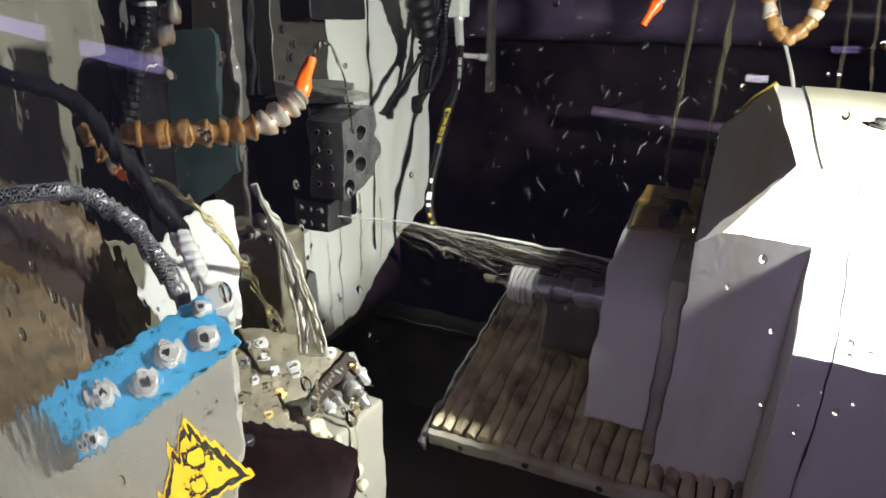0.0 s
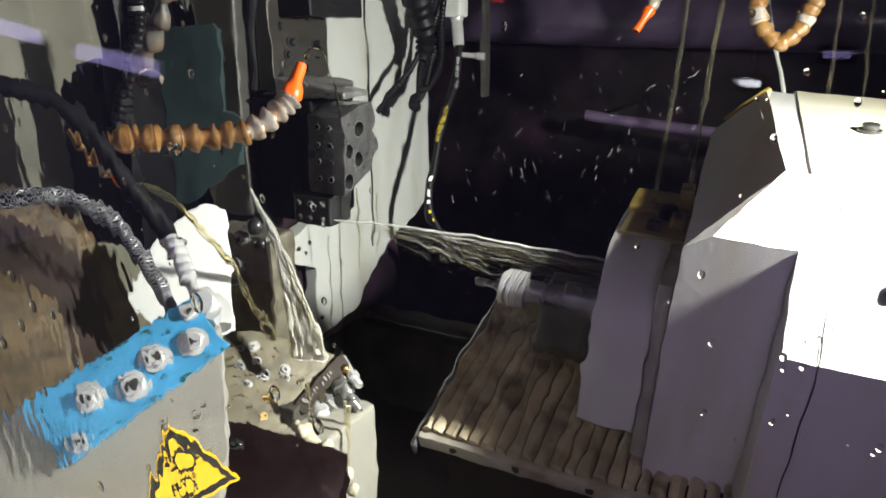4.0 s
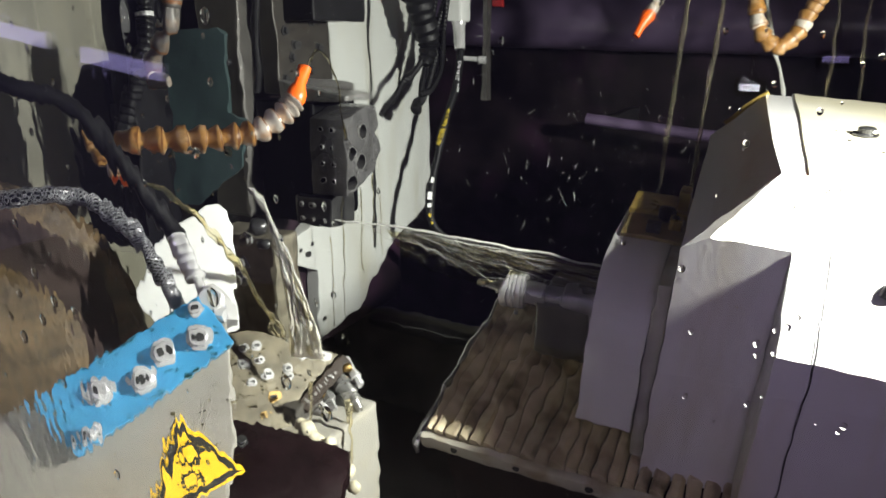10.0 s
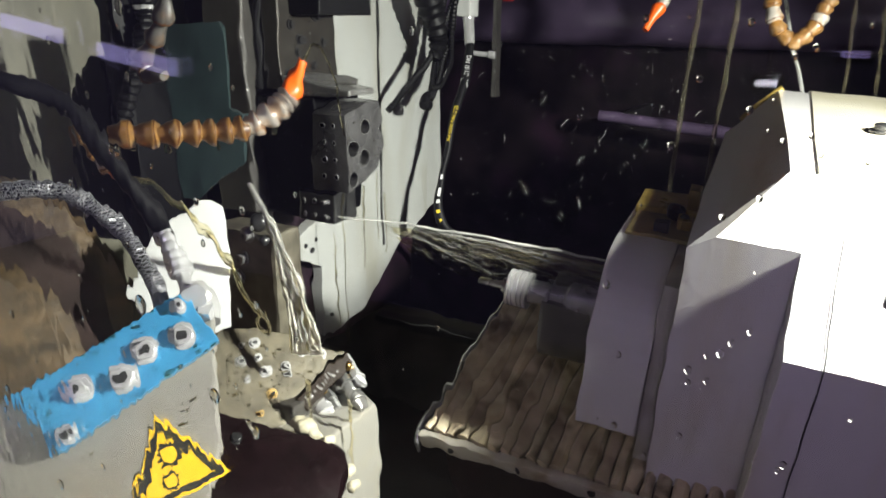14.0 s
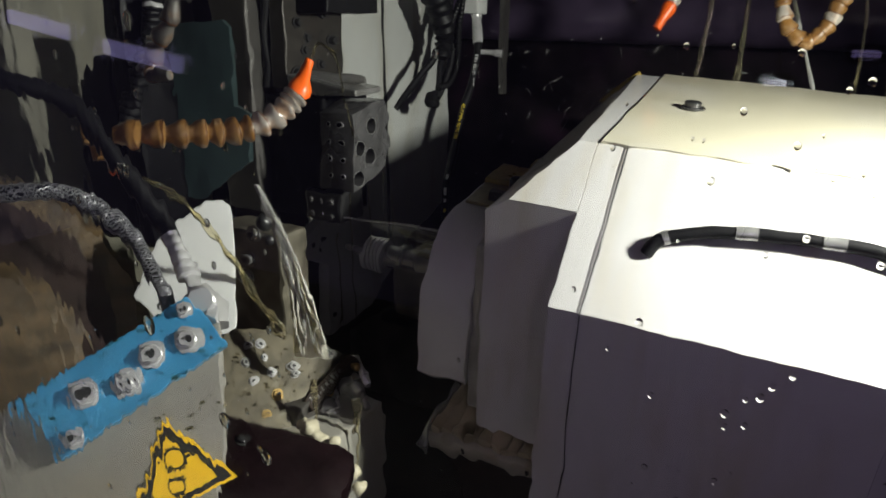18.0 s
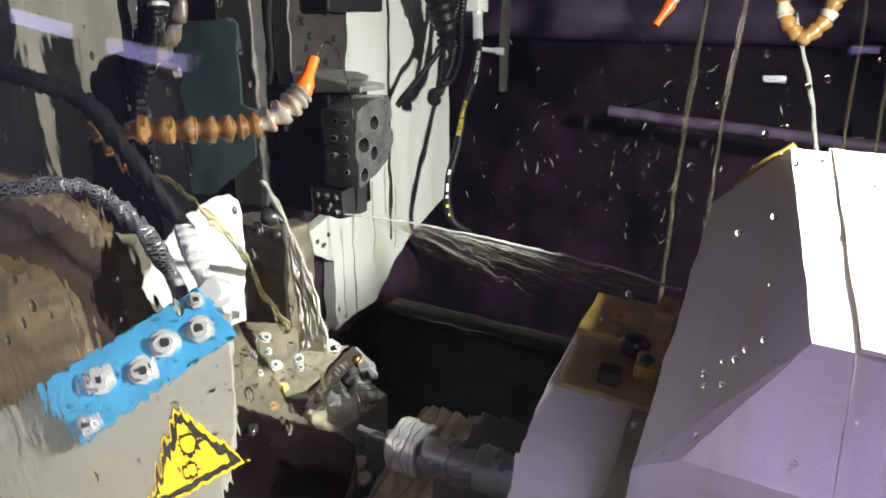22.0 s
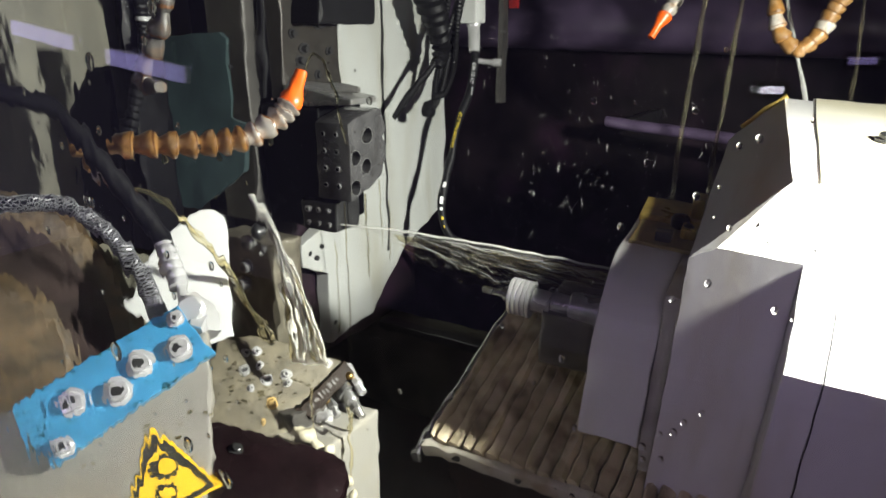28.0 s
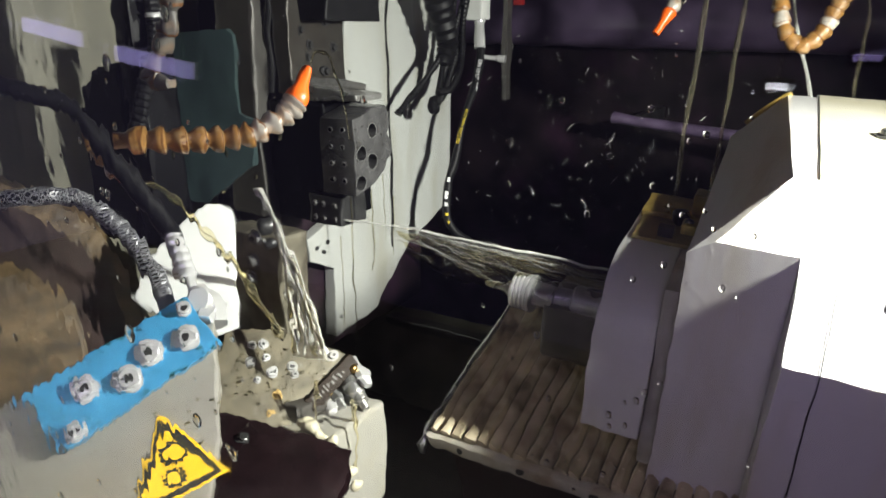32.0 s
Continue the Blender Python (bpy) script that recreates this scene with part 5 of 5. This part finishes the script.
    near = dropset(64, lambda k: (random.uniform(-0.12, 0.03), random.uniform(1.37, 1.52)) if k < 22 else (random.gauss((-0.010, 0.016)[k % 2], 0.008), random.uniform(1.405, 1.50)), (0.0003, 0.0004, 0.0006, 0.0008), FILM, "small water drops clinging to the window")
    far = dropset(150, lambda k: (random.uniform(-0.34, -0.11), random.uniform(1.26, 1.56)), (0.0004, 0.0005, 0.0007, 0.0009, 0.0013), FILM, "clear lens-like drops on the window")
    big = dropset(44, lambda k: (random.uniform(-0.35, -0.10), random.uniform(1.25, 1.56)), (0.0014, 0.0018, 0.0023, 0.0028), FILM, "large flat drops sagging on the window")
    drops = [near, far, big]
    return film, drops


film, drops = water_on_window()


def beads():
    """Coolant beads and runs standing on the wet plates of the lower turret and on the head."""
    made = []
    B = frame_of((-0.436, 0.368, 1.284), (-0.051, -0.118, -0.052), (0.037, 0.006, -0.035))
    G = frame_of((-0.7169, 0.6698, 1.0667), (0.6918, 0.6265, -0.359), (-0.2501, 0.6743, 0.6949))
    random.seed(17)
    for m, x0, x1, y0, y1, n, size, z, label in ((B, 0.0, 0.135, 0.0, 0.054, 90, 0.0011, 0.0, "coolant beads standing on the blue plate"), (B, 0.0, 0.15, 0.06, 0.13, 24, 0.0010, -0.0124, "coolant beads on the cream cover"), (G, 0.0, 0.15, -0.13, 0.0, 190, 0.0014, 0.0, "coolant beads on the steel screw plate")):
        bm = bmesh.new()
        for k in range(n):
            x, y = random.uniform(x0, x1), random.uniform(y0, y1)
            if m is G and not (y > -0.105 and x < 0.15 + y * 0.2):
                continue
            if k % 3 == 0 and m is B and z == 0.0:
                y = random.choice((0.052, 0.0515, 0.0505, 0.001))
            r = size * random.uniform(.4, 1.5)
            q = bmesh.ops.create_icosphere(bm, subdivisions=2, radius=1)["verts"]
            ex = random.uniform(.8, 1.8)
            for v in q:
                v.co = m @ Vector((x + v.co.x * r * ex, y + v.co.y * r, z + max(v.co.z, -0.1) * r * 0.7))
        made.append(solid("coolant_beads", bm, WATER, m @ Vector((x0, y0, z)), label, "water drops", "coolant", "stuff"))
    return made


def foam():
    """Lather heaped on the cream box where the coolant falls."""
    random.seed(31)
    bm = bmesh.new()
    at = Vector((-0.54, 0.640, 0.927))
    for k in range(300):
        r = random.uniform(.005, .012)
        p = at + Vector((random.gauss(-0.008, 0.020), random.uniform(-0.010, 0.006), random.gauss(-0.012, 0.020)))
        got = bmesh.ops.create_icosphere(bm, subdivisions=2, radius=r)["verts"]
        for v in got:
            v.co = p + v.co * (1 + 0.25 * noise.noise(p * 50 + v.co * 200))
    lump = solid("foam", bm, LATHER, at, "cream lather of coolant clinging to the box", "foam", "coolant", "stuff")
    blend = lump.modifiers.new("blend", "REMESH")
    blend.mode, blend.voxel_size, blend.use_smooth_shade = "VOXEL", 0.0022, True
    soft = lump.modifiers.new("soft", "SMOOTH")
    soft.factor, soft.iterations = 0.6, 6
    return lump


def hanging_drips():
    """Clear drops about to fall from the hoses, the guard plate and the tool block."""
    made = []
    random.seed(23)
    for p in ((-0.590, 0.492, 1.377), (-0.556, 0.535, 1.376), (-0.530, 0.590, 1.388), (-0.612, 0.470, 1.378), (-0.606, 0.452, 1.344), (-0.474, 0.403, 1.272), (-0.436, 0.390, 1.244), (-0.745, 0.750, 1.286), (-0.800, 0.733, 1.262), (-0.575, 0.60, 1.150)):
        bm = bmesh.new()
        r, p = random.uniform(.0018, .0030), Vector(p)
        tube(bm, [p + Vector((0, 0, r * q)) for q in (1.6, 0.4, -0.6, -1.5, -2.2, -2.6)], [r * q for q in (.35, .55, .85, 1.0, .7, .15)], 12)
        made.append(solid("drip", bm, WATER, p, "clear coolant drop about to fall", "drip", "coolant"))
    return made


def scattered_beads(m, w, h, n, label, size=0.0011):
    """Water beads strewn over a face whose frame is m, w by h."""
    bm = bmesh.new()
    for k in range(n):
        x, y, r = random.uniform(0, w), random.uniform(0, h), size * random.uniform(.4, 1.4)
        q = bmesh.ops.create_icosphere(bm, subdivisions=1, radius=1)["verts"]
        ln = random.choice((1.0, 1.2, 1.4))
        for v in q:
            v.co = m @ Vector((x + v.co.x * r, y + v.co.y * r * ln, max(v.co.z, -0.1) * r * 0.7))
    return solid("coolant_beads", bm, WATER, m.translation, label, "water drops", "coolant", "stuff")


random.seed(41)
slide_things += [scattered_beads(frame_of((-0.6546, 0.885, 1.26), (0, 1, 0), (0, 0, 1)), 0.085, 0.10, 60, "coolant beads on the tool block's bored face"),
                 scattered_beads(frame_of((-0.724, 0.8834, 1.24), (1, 0, 0), (0, 0, 1)), 0.068, 0.12, 60, "coolant beads on the tool block's screwed face"),
                 scattered_beads(frame_of((-0.90, 0.698, 1.27), (0.94, 0.34, 0.02), (0.02, -0.02, 1)), 0.15, 0.20, 70, "coolant beads on the teal guard plate", 0.0010),
                 scattered_beads(frame_of((-0.8045, 0.908, 1.40), (0, 1, 0), (0, 0, 1)), 0.14, 0.11, 50, "coolant beads on the oily bolt plate", 0.0012)]
head_beads = [scattered_beads(HEAD @ frame_of((-0.075, 0.8035, 1.2705), (1, 0, 0), (0, 0.718, 0.696)), 0.16, 0.085, 60, "coolant beads on the head's sloping face", 0.0008),
              scattered_beads(HEAD @ frame_of((-0.105, 0.8028, 0.95), (1, 0, 0), (0, 0, 1)), 0.11, 0.28, 60, "coolant beads on the spindle block", 0.0008),
              scattered_beads(HEAD @ frame_of((0.06, 0.7095, 0.92), (1, 0, 0), (0, 0, 1)), 0.42, 0.25, 70, "coolant beads on the head's front", 0.0009)]
left_things += beads()
left_things += [*hanging_drips(), foam()]


# ---- motion of the machine ----
def offsets(ob, rows):
    """Rows of (seconds, (dx, dy, dz)) from the thing's rest place."""
    rest = ob.matrix_basis.copy()
    walk(ob, [(t, Matrix.Translation(o) @ rest) for t, o in rows])


def motions():
    z, left, low = (0, 0, 0), (-0.415, -0.0377, 0.0292), (0.0435, -0.4174, -0.0439)
    def mid(a, s):
        return tuple(v * s for v in a)
    forward = [(20.05, z), (20.25, mid(low, 0.12)), (20.5, mid(low, 0.31)), (21.0, mid(low, 0.64)), (21.3, mid(low, 0.84)), (21.6, mid(low, 0.975)), (21.8, low), (22.5, low), (22.75, mid(low, 0.965)), (23.0, mid(low, 0.84)), (23.5, mid(low, 0.505)), (24.0, mid(low, 0.175)), (24.3, mid(low, 0.035)), (24.5, z), (32, z)]
    path = [(0, z), (14.5, z), (14.8, mid(left, 0.06)), (15.9, mid(left, 0.94)), (16.3, left), (17.2, left), (17.5, mid(left, 0.95)), (18.0, mid(left, 0.65)), (18.4, mid(left, 0.328)), (18.5, mid(left, 0.265)), (18.9, mid(left, 0.03)), (19.05, z)] + forward
    for ob in [head] + head_beads:
        offsets(ob, path)
    offsets(cover, [(0, z)] + forward)
    far = (0, 0.084, 0.02)
    for ob in slide_things:
        offsets(ob, [(0, (0, -0.018, -0.012)), (0.55, (0, -0.018, -0.012)), (1.0, mid(far, 0.62)), (1.4, far), (2.1, far), (2.5, mid(far, 0.25)), (2.9, mid(far, 0.05)), (3.3, z), (32, z)])
    # running water
    for k, ob in enumerate([jet_thing] + [s for s in stream_things if s not in slide_drips and s not in left_things]):
        rest = ob.matrix_basis.copy()
        walk(ob, [(i * 0.25, rest @ pose(0.0015 * math.sin(i * 2.1 + k), 0.0015 * math.sin(i * 1.3 + k), 0.002 * math.sin(i * 2.7 + 2 * k), 0.5 * math.sin(i * 1.9 + k), 0.5 * math.sin(i * 2.3 + k), 3 * math.sin(i * 1.7 + k))) for i in range(129)])
    for k, ob in enumerate(swarms):
        rest = ob.matrix_basis.copy()
        walk(ob, [(i * 0.25, rest @ pose(0, 0, 0, i * (75 - 5 * k), 0, 0)) for i in range(129)])
    offsets(film, [(0, (0.0, 0, 0.03)), (32, (0.0, 0, -0.03))])
    for ob in drops:
        offsets(ob, [(0, (0.0, 0, 0.008)), (32, (0.0, 0, -0.006))])
    lift = (-0.003, 0.0, 0.046)
    for ob in left_things:
        offsets(ob, [(0, z), (25.6, z), (26.2, mid(lift, 0.9)), (26.4, lift), (27.4, lift), (27.5, mid(lift, 0.96)), (27.7, mid(lift, 0.6)), (27.9, mid(lift, 0.12)), (28.1, z), (32, z)])


motions()
